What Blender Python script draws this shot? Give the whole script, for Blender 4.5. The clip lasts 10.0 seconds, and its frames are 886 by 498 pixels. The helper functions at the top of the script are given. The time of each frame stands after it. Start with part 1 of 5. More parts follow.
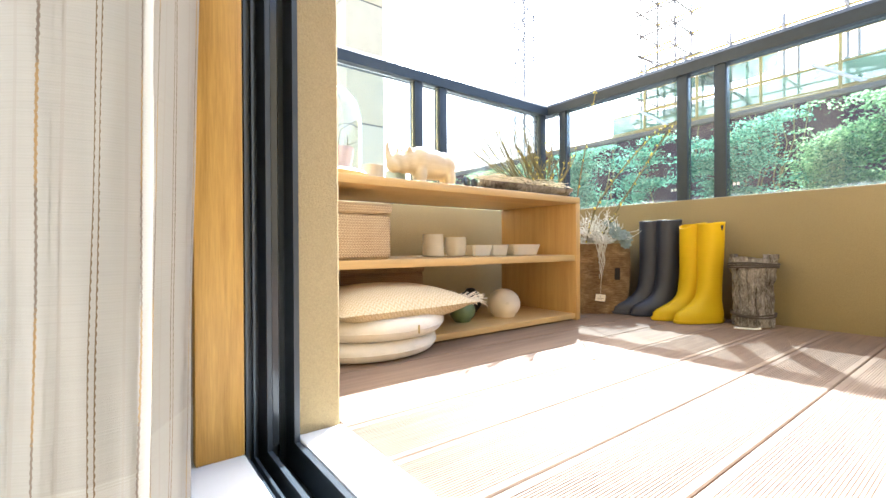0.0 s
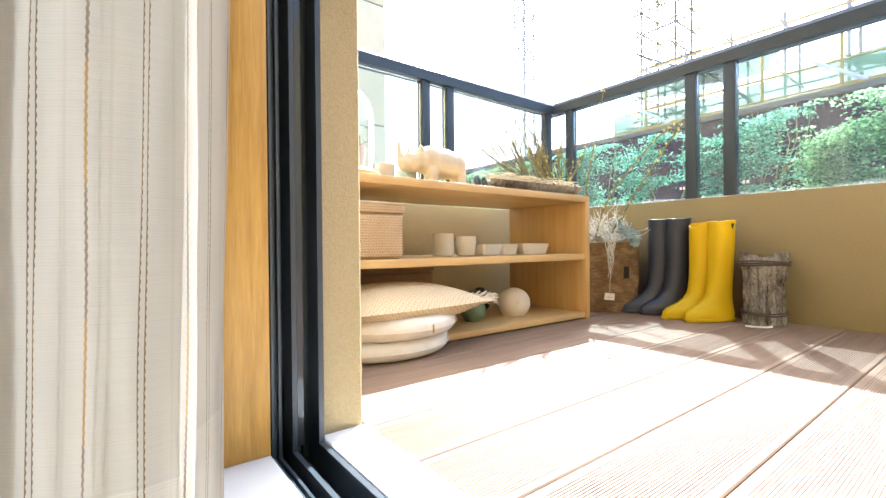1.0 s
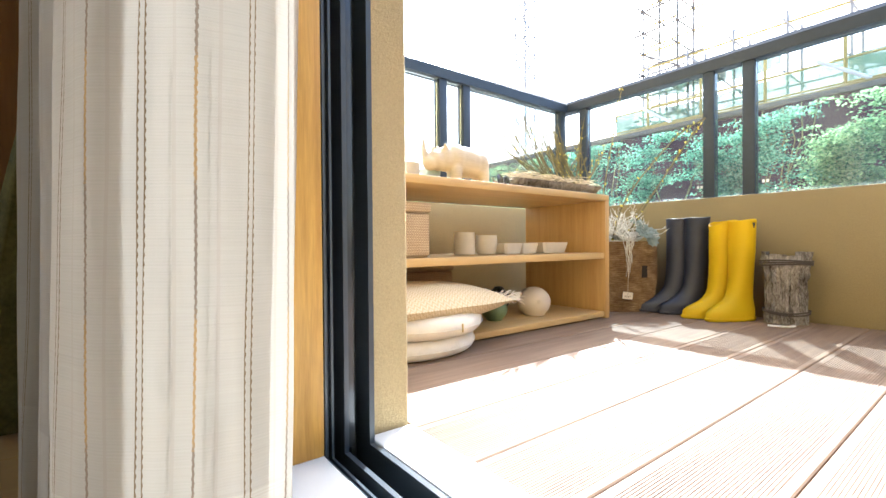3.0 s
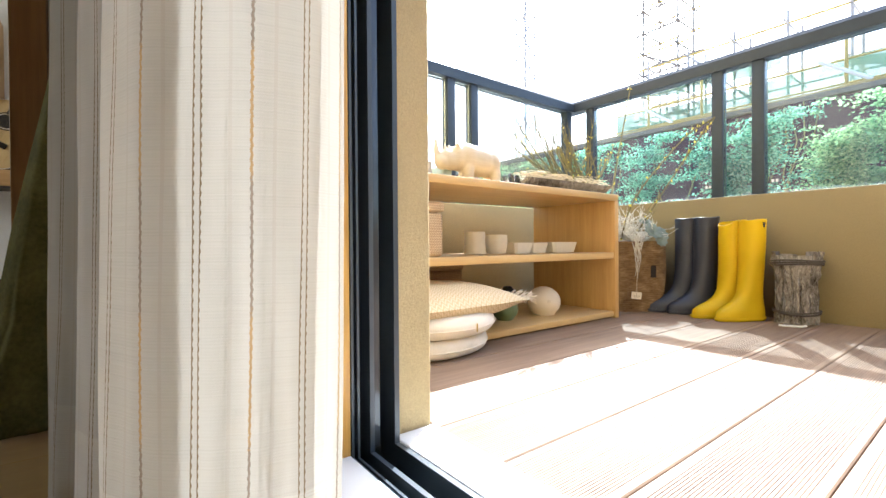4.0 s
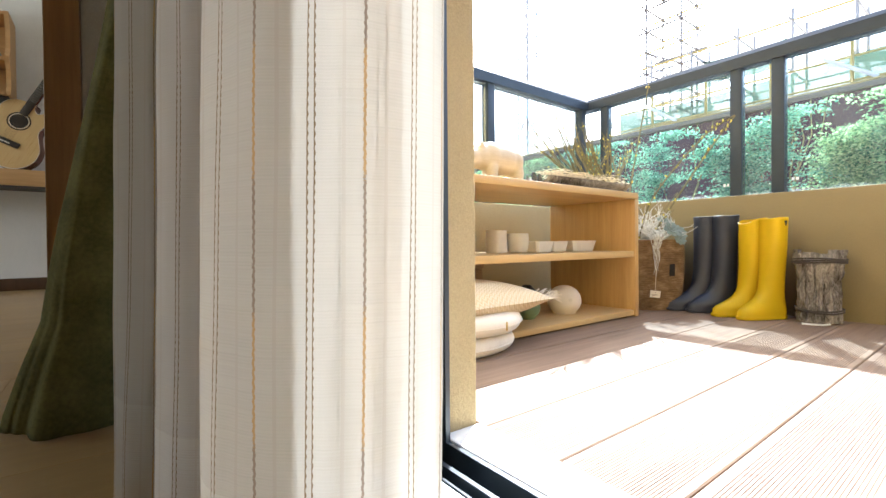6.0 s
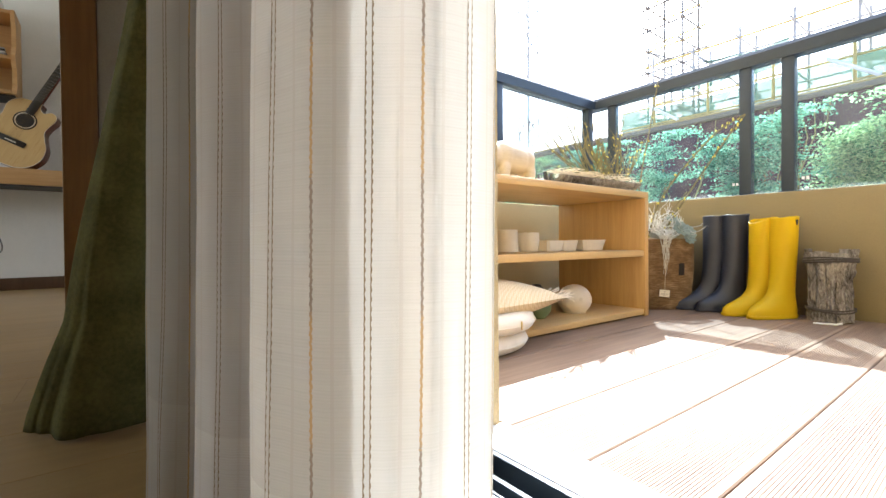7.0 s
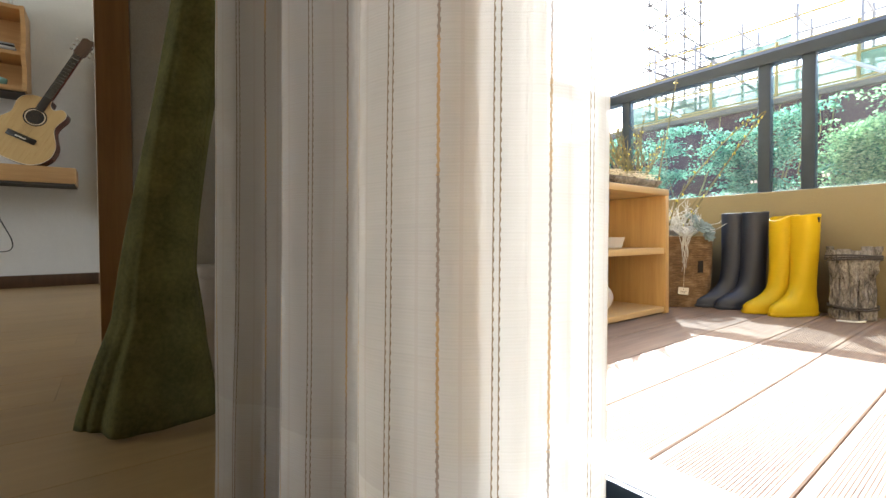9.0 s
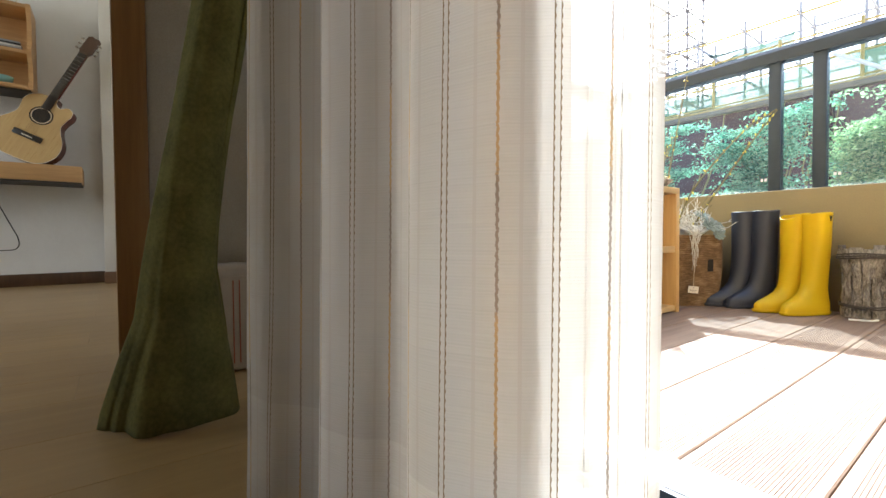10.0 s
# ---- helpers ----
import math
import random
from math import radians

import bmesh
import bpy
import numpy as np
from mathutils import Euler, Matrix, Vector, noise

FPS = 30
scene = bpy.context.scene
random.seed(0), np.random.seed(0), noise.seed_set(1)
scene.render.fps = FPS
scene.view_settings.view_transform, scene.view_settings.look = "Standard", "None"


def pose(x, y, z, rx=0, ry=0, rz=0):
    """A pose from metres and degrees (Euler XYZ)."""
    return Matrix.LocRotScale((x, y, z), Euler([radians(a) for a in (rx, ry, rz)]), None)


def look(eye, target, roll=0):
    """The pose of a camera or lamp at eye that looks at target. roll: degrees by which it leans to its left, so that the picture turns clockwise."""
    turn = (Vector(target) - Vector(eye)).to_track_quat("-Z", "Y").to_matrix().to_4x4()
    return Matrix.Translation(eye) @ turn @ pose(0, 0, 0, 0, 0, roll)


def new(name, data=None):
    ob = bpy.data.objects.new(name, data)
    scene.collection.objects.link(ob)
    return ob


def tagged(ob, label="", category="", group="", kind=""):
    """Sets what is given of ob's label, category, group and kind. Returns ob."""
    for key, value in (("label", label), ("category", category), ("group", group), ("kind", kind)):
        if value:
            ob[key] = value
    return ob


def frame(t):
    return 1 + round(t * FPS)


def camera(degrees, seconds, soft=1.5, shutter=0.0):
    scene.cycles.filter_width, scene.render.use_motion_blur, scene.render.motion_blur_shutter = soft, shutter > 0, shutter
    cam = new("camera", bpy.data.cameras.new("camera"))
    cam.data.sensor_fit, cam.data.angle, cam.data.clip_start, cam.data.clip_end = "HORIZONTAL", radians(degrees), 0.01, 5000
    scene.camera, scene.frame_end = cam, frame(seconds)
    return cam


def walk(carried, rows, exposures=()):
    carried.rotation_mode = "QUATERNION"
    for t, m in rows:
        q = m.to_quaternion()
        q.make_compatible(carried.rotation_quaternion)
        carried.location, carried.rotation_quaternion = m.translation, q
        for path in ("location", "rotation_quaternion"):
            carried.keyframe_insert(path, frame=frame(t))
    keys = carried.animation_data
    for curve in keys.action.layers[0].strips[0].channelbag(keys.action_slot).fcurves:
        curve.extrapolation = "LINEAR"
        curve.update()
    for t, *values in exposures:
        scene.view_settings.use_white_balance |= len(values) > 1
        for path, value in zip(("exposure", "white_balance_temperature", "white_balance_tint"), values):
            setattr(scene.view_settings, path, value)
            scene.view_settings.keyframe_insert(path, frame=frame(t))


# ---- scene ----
cam = camera(90.8, 10.0)
PATH = [
    (0, (0.011, 0.0, 0.291), (1.219, 1.594, 0.28), -0.3),
    (0.5, (-0.003, 0.013, 0.291), (1.205, 1.607, 0.279), -0.4),
    (1, (-0.016, 0.024, 0.291), (1.191, 1.618, 0.277), -0.5),
    (1.5, (-0.03, 0.04, 0.288), (1.179, 1.633, 0.274), -0.4),
    (2, (-0.044, 0.046, 0.292), (1.16, 1.643, 0.276), -0.5),
    (2.5, (-0.059, 0.06, 0.292), (1.148, 1.655, 0.273), -0.5),
    (4, (-0.102, 0.101, 0.29), (1.109, 1.693, 0.271), -0.4),
    (4.5, (-0.116, 0.113, 0.289), (1.094, 1.705, 0.269), -0.4),
    (5, (-0.127, 0.124, 0.289), (1.081, 1.718, 0.27), -0.5),
    (5.5, (-0.143, 0.135, 0.29), (1.064, 1.729, 0.268), -0.5),
    (7, (-0.187, 0.169, 0.291), (1.018, 1.765, 0.263), -0.5),
    (7.5, (-0.202, 0.182, 0.291), (1.004, 1.777, 0.259), -0.5),
    (8, (-0.217, 0.195, 0.292), (0.989, 1.79, 0.257), -0.5),
    (8.5, (-0.233, 0.208, 0.292), (0.973, 1.803, 0.255), -0.5),
    (9, (-0.249, 0.221, 0.293), (0.958, 1.815, 0.252), -0.5),
    (9.5, (-0.262, 0.232, 0.293), (0.942, 1.828, 0.249), -0.5),
    (10, (-0.276, 0.245, 0.294), (0.928, 1.841, 0.246), -0.5),
]
EXPOSURE = 2.27
walk(cam, [(t, look(eye, target, roll)) for t, eye, target, roll in PATH], [(0.0, EXPOSURE, 5600.0, 7.0), (10.0, EXPOSURE, 5600.0, 7.0)])

# ---- sky and sun ----
SUN = Vector((0.77, 0.52, 1.0)).normalized()
world = bpy.data.worlds.new("sky")
scene.world = world
world.use_nodes = True
wt = world.node_tree
sky = wt.nodes.new("ShaderNodeTexSky")
sky.sky_type = "NISHITA"
sky.sun_disc = False
sky.sun_elevation = math.asin(SUN.z)
sky.sun_rotation = math.atan2(SUN.x, SUN.y)
sky.air_density, sky.dust_density, sky.ozone_density = 1.0, 4.0, 0.6
wt.nodes["Background"].inputs["Strength"].default_value = 0.15
wt.links.new(sky.outputs[0], wt.nodes["Background"].inputs["Color"])
sun = new("sun", bpy.data.lights.new("sun", "SUN"))
sun.data.energy, sun.data.angle, sun.data.color = 4.75, radians(0.5), (1.0, 0.97, 0.925)
sun.matrix_world = look(SUN * 30, (0, 0, 0))
# daylight that comes in by the far room's own window
lamp = new("window_daylight", bpy.data.lights.new("window_daylight", "AREA"))
lamp.data.shape, lamp.data.size, lamp.data.size_y = "RECTANGLE", 1.5, 1.3
lamp.data.energy, lamp.data.color = 9.5, (1.0, 0.91, 0.74)
lamp.matrix_world = look((-3.42, 3.15, 1.6), (0, 3.15, 1.2))


# ---- materials ----
class Graph:
    """Short notation for node materials."""

    def __init__(self, name):
        self.mat = bpy.data.materials.new(name)
        self.mat.use_nodes = True
        self.tree = self.mat.node_tree
        self.bsdf = self.tree.nodes["Principled BSDF"]
        self.out = self.tree.nodes["Material Output"]

    def put(self, socket, value):
        if isinstance(value, bpy.types.NodeSocket):
            self.tree.links.new(value, socket)
        elif isinstance(value, (tuple, list)) and len(value) == 3 and socket.type == "RGBA":
            socket.default_value = (*value, 1)
        else:
            socket.default_value = value

    def node(self, kind, out=0, **values):
        n = self.tree.nodes.new(kind)
        for key, v in values.items():
            self.put(n.inputs[key.replace("_", " ")], v)
        return n.outputs[out]

    def math(self, op, a, b=0.0, c=0.0):
        n = self.tree.nodes.new("ShaderNodeMath")
        n.operation = op
        for i, v in enumerate((a, b, c)):
            self.put(n.inputs[i], v)
        return n.outputs[0]

    def mix(self, f, a, b, blend="MIX"):
        n = self.tree.nodes.new("ShaderNodeMix")
        n.data_type, n.blend_type = "RGBA", blend
        self.put(n.inputs[0], f), self.put(n.inputs[6], a), self.put(n.inputs[7], b)
        return n.outputs[2]

    def coord(self, kind="Object"):
        n = self.tree.nodes.new("ShaderNodeTexCoord")
        return n.outputs[kind]

    def scaled(self, vector, x, y, z, turn=0.0):
        n = self.tree.nodes.new("ShaderNodeMapping")
        self.put(n.inputs["Vector"], vector)
        n.inputs["Scale"].default_value = (x, y, z)
        n.inputs["Rotation"].default_value = (0, 0, turn)
        return n.outputs[0]

    def noise(self, vector, scale, detail=3.0, rough=0.5, warp=0.0):
        n = self.tree.nodes.new("ShaderNodeTexNoise")
        for key, v in (("Vector", vector), ("Scale", scale), ("Detail", detail), ("Roughness", rough), ("Distortion", warp)):
            self.put(n.inputs[key], v)
        return n.outputs[0]

    def ramp(self, f, stops):
        n = self.tree.nodes.new("ShaderNodeValToRGB")
        self.put(n.inputs[0], f)
        while len(n.color_ramp.elements) < len(stops):
            n.color_ramp.elements.new(0.5)
        for e, (p, c) in zip(n.color_ramp.elements, stops):
            e.position, e.color = p, (*c, 1) if isinstance(c, tuple) else (c, c, c, 1)
        return n.outputs[0]

    def bump(self, height, strength=0.3, distance=0.002):
        n = self.tree.nodes.new("ShaderNodeBump")
        self.put(n.inputs["Height"], height)
        n.inputs["Strength"].default_value, n.inputs["Distance"].default_value = strength, distance
        return n.outputs[0]

    def split(self, vector):
        n = self.tree.nodes.new("ShaderNodeSeparateXYZ")
        self.put(n.inputs[0], vector)
        return n.outputs[0], n.outputs[1], n.outputs[2]

    def random(self):
        return self.tree.nodes.new("ShaderNodeObjectInfo").outputs["Random"]

    def set(self, **values):
        for key, v in values.items():
            self.put(self.bsdf.inputs[key.replace("_", " ")], v)
        return self.mat


def wood(name, dark, light, along="x", rough=0.45, scale=1.0, bump=0.15, vary=0.1):
    """Planed wood with streaks along one axis, a slow drift of tone and pores."""
    g = Graph(name)
    k = {"x": (1.2, 22, 22), "y": (22, 1.2, 22), "z": (22, 22, 1.2)}[along]
    o = g.coord()
    grain = g.noise(g.scaled(o, *[a * scale for a in k]), 1.6, 5, 0.62, 0.5)
    fine = g.noise(g.scaled(o, *[a * scale * 5 for a in k]), 2.0, 3, 0.6)
    slow = g.noise(o, 3.0, 2)
    t = g.math("MULTIPLY_ADD", fine, 0.35, g.math("MULTIPLY_ADD", slow, 0.35, g.math("MULTIPLY", grain, 0.75)))
    c = g.ramp(t, [(0.42, dark), (0.95, light)])
    c = g.mix(vary, c, g.ramp(g.random(), [(0, dark), (1, light)]))
    return g.set(Base_Color=c, Roughness=g.math("MULTIPLY_ADD", fine, 0.2, rough - 0.1), Normal=g.bump(t, bump, 0.0015))


def plain(name, color, rough=0.5, metal=0.0, spread=0.12, scale=30.0, bump=0.1, depth=0.001, spec=0.5):
    """One colour with mottling at two scales and a fine relief."""
    g = Graph(name)
    o = g.coord()
    a, b = g.noise(o, scale, 4, 0.6), g.noise(o, scale * 0.12, 2)
    t = g.math("MULTIPLY_ADD", a, 0.5, g.math("MULTIPLY", b, 0.5))
    lo, hi = tuple(c * (1 - spread) for c in color), tuple(min(1, c * (1 + spread)) for c in color)
    return g.set(Base_Color=g.ramp(t, [(0.3, lo), (0.7, hi)]), Roughness=g.math("MULTIPLY_ADD", a, 0.16, max(0.02, rough - 0.08)),
                 Metallic=metal, Normal=g.bump(a, bump, depth), Specular_IOR_Level=spec)


def plaster(name, color, grain=0.5):
    """Sprayed mineral render with sandy relief and faint stains."""
    g = Graph(name)
    o = g.coord()
    sand, lumps, stain = g.noise(o, 420, 3, 0.7), g.noise(o, 120, 2, 0.5), g.noise(o, 2.2, 4, 0.6, 0.4)
    lo, hi = tuple(c * 0.86 for c in color), tuple(min(1, c * 1.1) for c in color)
    c = g.mix(0.5, g.ramp(stain, [(0.3, lo), (0.7, hi)]), g.ramp(sand, [(0.3, tuple(c * 0.72 for c in color)), (0.65, hi)]))
    return g.set(Base_Color=c, Roughness=0.9, Specular_IOR_Level=0.2, Normal=g.bump(g.math("ADD", sand, lumps), grain, 0.0025))


def weave(name, dark, light, pitch=0.011, rough=0.75):
    """Herringbone plait: rows of slanting strips that turn over at each row."""
    g = Graph(name)
    o = g.coord()
    x, y, z = g.split(o)
    along = g.math("ADD", x, g.math("MULTIPLY_ADD", y, 0.97, g.math("MULTIPLY", g.noise(o, 30, 2), 0.004)))
    row = g.math("DIVIDE", g.math("MULTIPLY_ADD", g.noise(o, 18, 2), 0.003, z), pitch)
    fold = g.math("ABSOLUTE", g.math("SUBTRACT", g.math("FRACT", row), 0.5))
    strip = g.math("FRACT", g.math("DIVIDE", g.math("MULTIPLY_ADD", fold, pitch * 1.1, along), pitch * 0.56))
    over = g.math("SINE", g.math("MULTIPLY", strip, math.pi))
    seam = g.math("SINE", g.math("MULTIPLY", g.math("MULTIPLY", fold, 2.0), math.pi))
    h = g.math("MULTIPLY", g.math("POWER", over, 0.6), g.math("MULTIPLY_ADD", seam, 0.55, 0.45))
    fuzz, tone = g.noise(o, 260, 3, 0.6), g.noise(o, 22, 3, 0.6)
    c = g.ramp(g.math("MULTIPLY_ADD", fuzz, 0.22, g.math("MULTIPLY_ADD", tone, 0.25, g.math("MULTIPLY", h, 0.6))), [(0.16, dark), (0.85, light)])
    return g.set(Base_Color=c, Roughness=rough, Specular_IOR_Level=0.25, Normal=g.bump(h, 0.8, 0.0025))


def cloth(name, color, pitch=0.0016, spread=0.1):
    """Woven cloth: fine crossed threads and soft unevenness."""
    g = Graph(name)
    o = g.coord()
    x, y, z = g.split(o)
    k = 2 * math.pi / pitch
    t = g.math("MULTIPLY", g.math("SINE", g.math("MULTIPLY", g.math("ADD", x, z), k)), g.math("SINE", g.math("MULTIPLY", g.math("ADD", y, z), k)))
    n = g.noise(o, 14, 4, 0.6)
    lo, hi = tuple(c * (1 - spread) for c in color), tuple(min(1, c * (1 + spread)) for c in color)
    return g.set(Base_Color=g.ramp(g.math("MULTIPLY_ADD", t, 0.12, n), [(0.3, lo), (0.7, hi)]), Roughness=0.95, Specular_IOR_Level=0.1,
                 Sheen_Weight=0.25, Normal=g.bump(g.math("MULTIPLY_ADD", t, 0.3, n), 0.3, 0.001))


# ---- mesh tools ----
def quad_box(bm, x0, x1, y0, y1, z0, z1):
    v = [bm.verts.new(p) for p in ((x0, y0, z0), (x1, y0, z0), (x1, y1, z0), (x0, y1, z0), (x0, y0, z1), (x1, y0, z1), (x1, y1, z1), (x0, y1, z1))]
    for f in ((0, 3, 2, 1), (4, 5, 6, 7), (0, 1, 5, 4), (1, 2, 6, 5), (2, 3, 7, 6), (3, 0, 4, 7)):
        bm.faces.new([v[i] for i in f])
    return bm


def block(x0, x1, y0, y1, z0, z1, bevel=0.0, segments=2):
    bm = quad_box(bmesh.new(), x0, x1, y0, y1, z0, z1)
    if bevel:
        bmesh.ops.bevel(bm, geom=bm.edges[:], offset=bevel, segments=segments, affect="EDGES", profile=0.5)
    return bm


def loft(bm, rings, closed=True, caps=True):
    rows = [[bm.verts.new(p) for p in ring] for ring in rings]
    n = len(rows[0])
    for a, b in zip(rows, rows[1:]):
        for i in range(n if closed else n - 1):
            j = (i + 1) % n
            bm.faces.new((a[i], a[j], b[j], b[i]))
    if caps and closed:
        bm.faces.new(rows[0][::-1])
        bm.faces.new(rows[-1])
    return rows


def lathe(profile, n=40, at=(0, 0, 0), wobble=0.0, squash=1.0, bm=None):
    """Turns (radius, height) pairs round the z axis."""
    bm = bm or bmesh.new()
    rings = []
    for r, z in profile:
        ring = []
        for i in range(n):
            a = 2 * math.pi * i / n
            k = 1 + wobble * noise.noise((math.cos(a) * 1.7 + at[0] * 9, math.sin(a) * 1.7, z * 14 + at[1] * 7))
            ring.append((at[0] + r * k * math.cos(a), at[1] + r * k * math.sin(a) * squash, at[2] + z))
        rings.append(ring)
    loft(bm, rings)
    return bm


def tube(points, radius, n=6, bm=None, end=None):
    """A round bar along a line of points; its radius may taper from radius to end."""
    bm = bm or bmesh.new()
    pts = [Vector(p) for p in points]
    end = radius if end is None else end
    rings = []
    side = None
    for i, p in enumerate(pts):
        d = (pts[min(i + 1, len(pts) - 1)] - pts[max(i - 1, 0)]).normalized()
        if side is None:
            side = d.cross(Vector((0, 0, 1)) if abs(d.z) < 0.9 else Vector((1, 0, 0))).normalized()
        side = (side - d * side.dot(d)).normalized()
        up = d.cross(side)
        r = radius + (end - radius) * i / max(1, len(pts) - 1)
        rings.append([p + (side * math.cos(2 * math.pi * k / n) + up * math.sin(2 * math.pi * k / n)) * r for k in range(n)])
    loft(bm, rings)
    return bm


def curve_points(ctrl, n):
    """Catmull-Rom line through the control points, n steps a span."""
    c = [Vector(p) for p in ctrl]
    c = [2 * c[0] - c[1]] + c + [2 * c[-1] - c[-2]]
    out = []
    for i in range(1, len(c) - 2):
        for k in range(n):
            t = k / n
            a, b, d, e = c[i - 1], c[i], c[i + 1], c[i + 2]
            out.append(0.5 * ((2 * b) + (d - a) * t + (2 * a - 5 * b + 4 * d - e) * t * t + (3 * b - a - 3 * d + e) * t ** 3))
    return out + [c[-2]]


def solid(name, bm, material, smooth=True, angle=35):
    mesh = bpy.data.meshes.new(name)
    bmesh.ops.recalc_face_normals(bm, faces=bm.faces[:])
    if smooth:
        for f in bm.faces:
            f.smooth = True
        for e in bm.edges:
            if len(e.link_faces) == 2 and e.calc_face_angle(0) > radians(angle):
                e.smooth = False
    bm.to_mesh(mesh)
    bm.free()
    mesh.materials.append(material)
    return mesh


def part(name, bm, material, parent, label="", smooth=True, angle=35):
    ob = new(name, solid(name, bm, material, smooth, angle))
    ob.parent = parent
    return tagged(ob, label)


def thing(name, label, category, at=(0, 0, 0), turn=0.0, group="", kind=""):
    ob = new(name)
    ob.empty_display_size = 0.05
    ob.matrix_basis = pose(*at, 0, 0, turn)
    return tagged(ob, label, category, group, kind)


def single(name, bm, material, label, category, at=(0, 0, 0), turn=0.0, group="", kind="", smooth=True, angle=35):
    ob = new(name, solid(name, bm, material, smooth, angle))
    ob.matrix_basis = pose(*at, 0, 0, turn)
    return tagged(ob, label, category, group, kind)


def structure(name, bm, material, label="", smooth=False):
    return tagged(new(name, solid(name, bm, material, smooth)), label, "", "", "structure")


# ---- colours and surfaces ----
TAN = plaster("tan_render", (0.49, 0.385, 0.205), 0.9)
# smoother copy of the tan, darkened so that its colour carries the parapet's shade
TAN_SMOOTH_SHADED = plaster("tan_paint", (0.29, 0.229, 0.122), 0.2)
WHITE_WALL = plaster("white_wall_paint", (0.78, 0.77, 0.74), 0.12)
STONE = plain("white_stone", (0.78, 0.78, 0.76), 0.35, spread=0.05, scale=14)
BLACK_METAL = plain("black_aluminium", (0.040, 0.051, 0.062), 0.34, 0.0, 0.08, 25, 0.004)
RAIL_METAL = plain("dark_grey_aluminium", (0.033, 0.046, 0.068), 0.40, 0.0, 0.15, 40, 0.03, 0.001, 0.4)
OAK = wood("orange_oak", (0.27, 0.13, 0.018), (0.68, 0.40, 0.080), "z", 0.5, 2.0)
SHELF_X = wood("beech_board", (0.42, 0.255, 0.090), (0.65, 0.45, 0.195), "x", 0.42)
SHELF_Z = wood("beech_panel", (0.40, 0.228, 0.075), (0.63, 0.41, 0.158), "z", 0.42, 1.0, 0.15, 0.15)
DARK_WOOD = wood("dark_stained_wood", (0.045, 0.022, 0.010), (0.12, 0.06, 0.028), "z", 0.45)
DECK = wood("deck_composite", (0.108, 0.058, 0.031), (0.300, 0.205, 0.132), "x", 0.7, 1.4, 0.25, 0.30)
LAMINATE = wood("floor_laminate", (0.205, 0.128, 0.052), (0.36, 0.245, 0.105), "x", 0.34, 0.7, 0.05, 0.25)
CERAMIC = plain("matt_ceramic", (0.70, 0.64, 0.54), 0.75, 0.0, 0.06, 50, 0.08)
YELLOW = plain("yellow_rubber", (0.66, 0.465, 0.0005), 0.40, 0.0, 0.05, 20, 0.04, 0.001, 0.25)
def thin_rubber(mat, tint, share):
    """Thin rubber: a share of the light comes through."""
    t = mat.node_tree
    tra, mixer = t.nodes.new("ShaderNodeBsdfTranslucent"), t.nodes.new("ShaderNodeMixShader")
    tra.inputs["Color"].default_value, mixer.inputs[0].default_value = (*tint, 1), share
    t.links.new(t.nodes["Principled BSDF"].outputs[0], mixer.inputs[1]), t.links.new(tra.outputs[0], mixer.inputs[2])
    t.links.new(mixer.outputs[0], t.nodes["Material Output"].inputs["Surface"])


thin_rubber(YELLOW, (1.0, 0.74, 0.0), 0.30)
BLACK_RUBBER = plain("black_rubber", (0.027, 0.032, 0.053), 0.45, 0.0, 0.15, 25, 0.05, 0.001, 0.45)


# ---- ground and far surroundings ----
structure("ground", block(-150, 150, -150, 150, -0.9, -0.8), plain("pale_ground", (0.34, 0.33, 0.30), 0.9, scale=2.0), "pale paved ground round the house")

# ---- balcony ----
WALL_X, RAIL_X, WALL_Y, RAIL_Y, PARAPET = 1.94, 2.02, 1.57, 1.65, 0.482
structure("slab", block(0.02, 2.10, -3.2, 1.73, -0.30, -0.07), plain("concrete", (0.32, 0.31, 0.29), 0.9))
structure("wall_parapet_east", block(WALL_X, 2.10, -3.2, 1.73, -0.03, PARAPET, 0.006), TAN_SMOOTH_SHADED, "low tan rendered balcony wall", True)
# north face takes the lighter tan to stand in for bounced sunlight
structure("wall_parapet_north", block(0.31, WALL_X - 0.003, WALL_Y, 1.73, -0.03, 0.4705, 0.007), TAN, "low tan rendered balcony wall", True)
structure("wall_balcony_end", block(0.31, WALL_X - 0.003, -3.2, -3.05, -0.03, 2.6), TAN_SMOOTH_SHADED, "tan rendered end wall")

# house wall with the door opening; the leaf end shows bare render
def slotted_wall():
    """The wall's plan with the slot that takes the jamb; its sandy edges are slightly ragged."""
    plan = [(0.10, 0.675), (0.1585, 0.675), (0.1585, 0.716), (0.2340, 0.716), (0.2340, 0.675), (0.3055, 0.675), (0.309, 0.6785), (0.309, 5.2), (0.10, 5.2)]
    rows = []
    for j in range(181):
        z = -0.03 + 2.78 * j / 180
        e = 0.0012 * noise.noise((z * 60, 0, 1)) + 0.0008 * noise.noise((z * 190, 0, 4))
        rows.append([(x + (e if i in (5, 6) else 0), y + (e * 0.7 if i == 5 else 0), z) for i, (x, y) in enumerate(plan)])
    bm = bmesh.new()
    loft(bm, rows)
    return bm


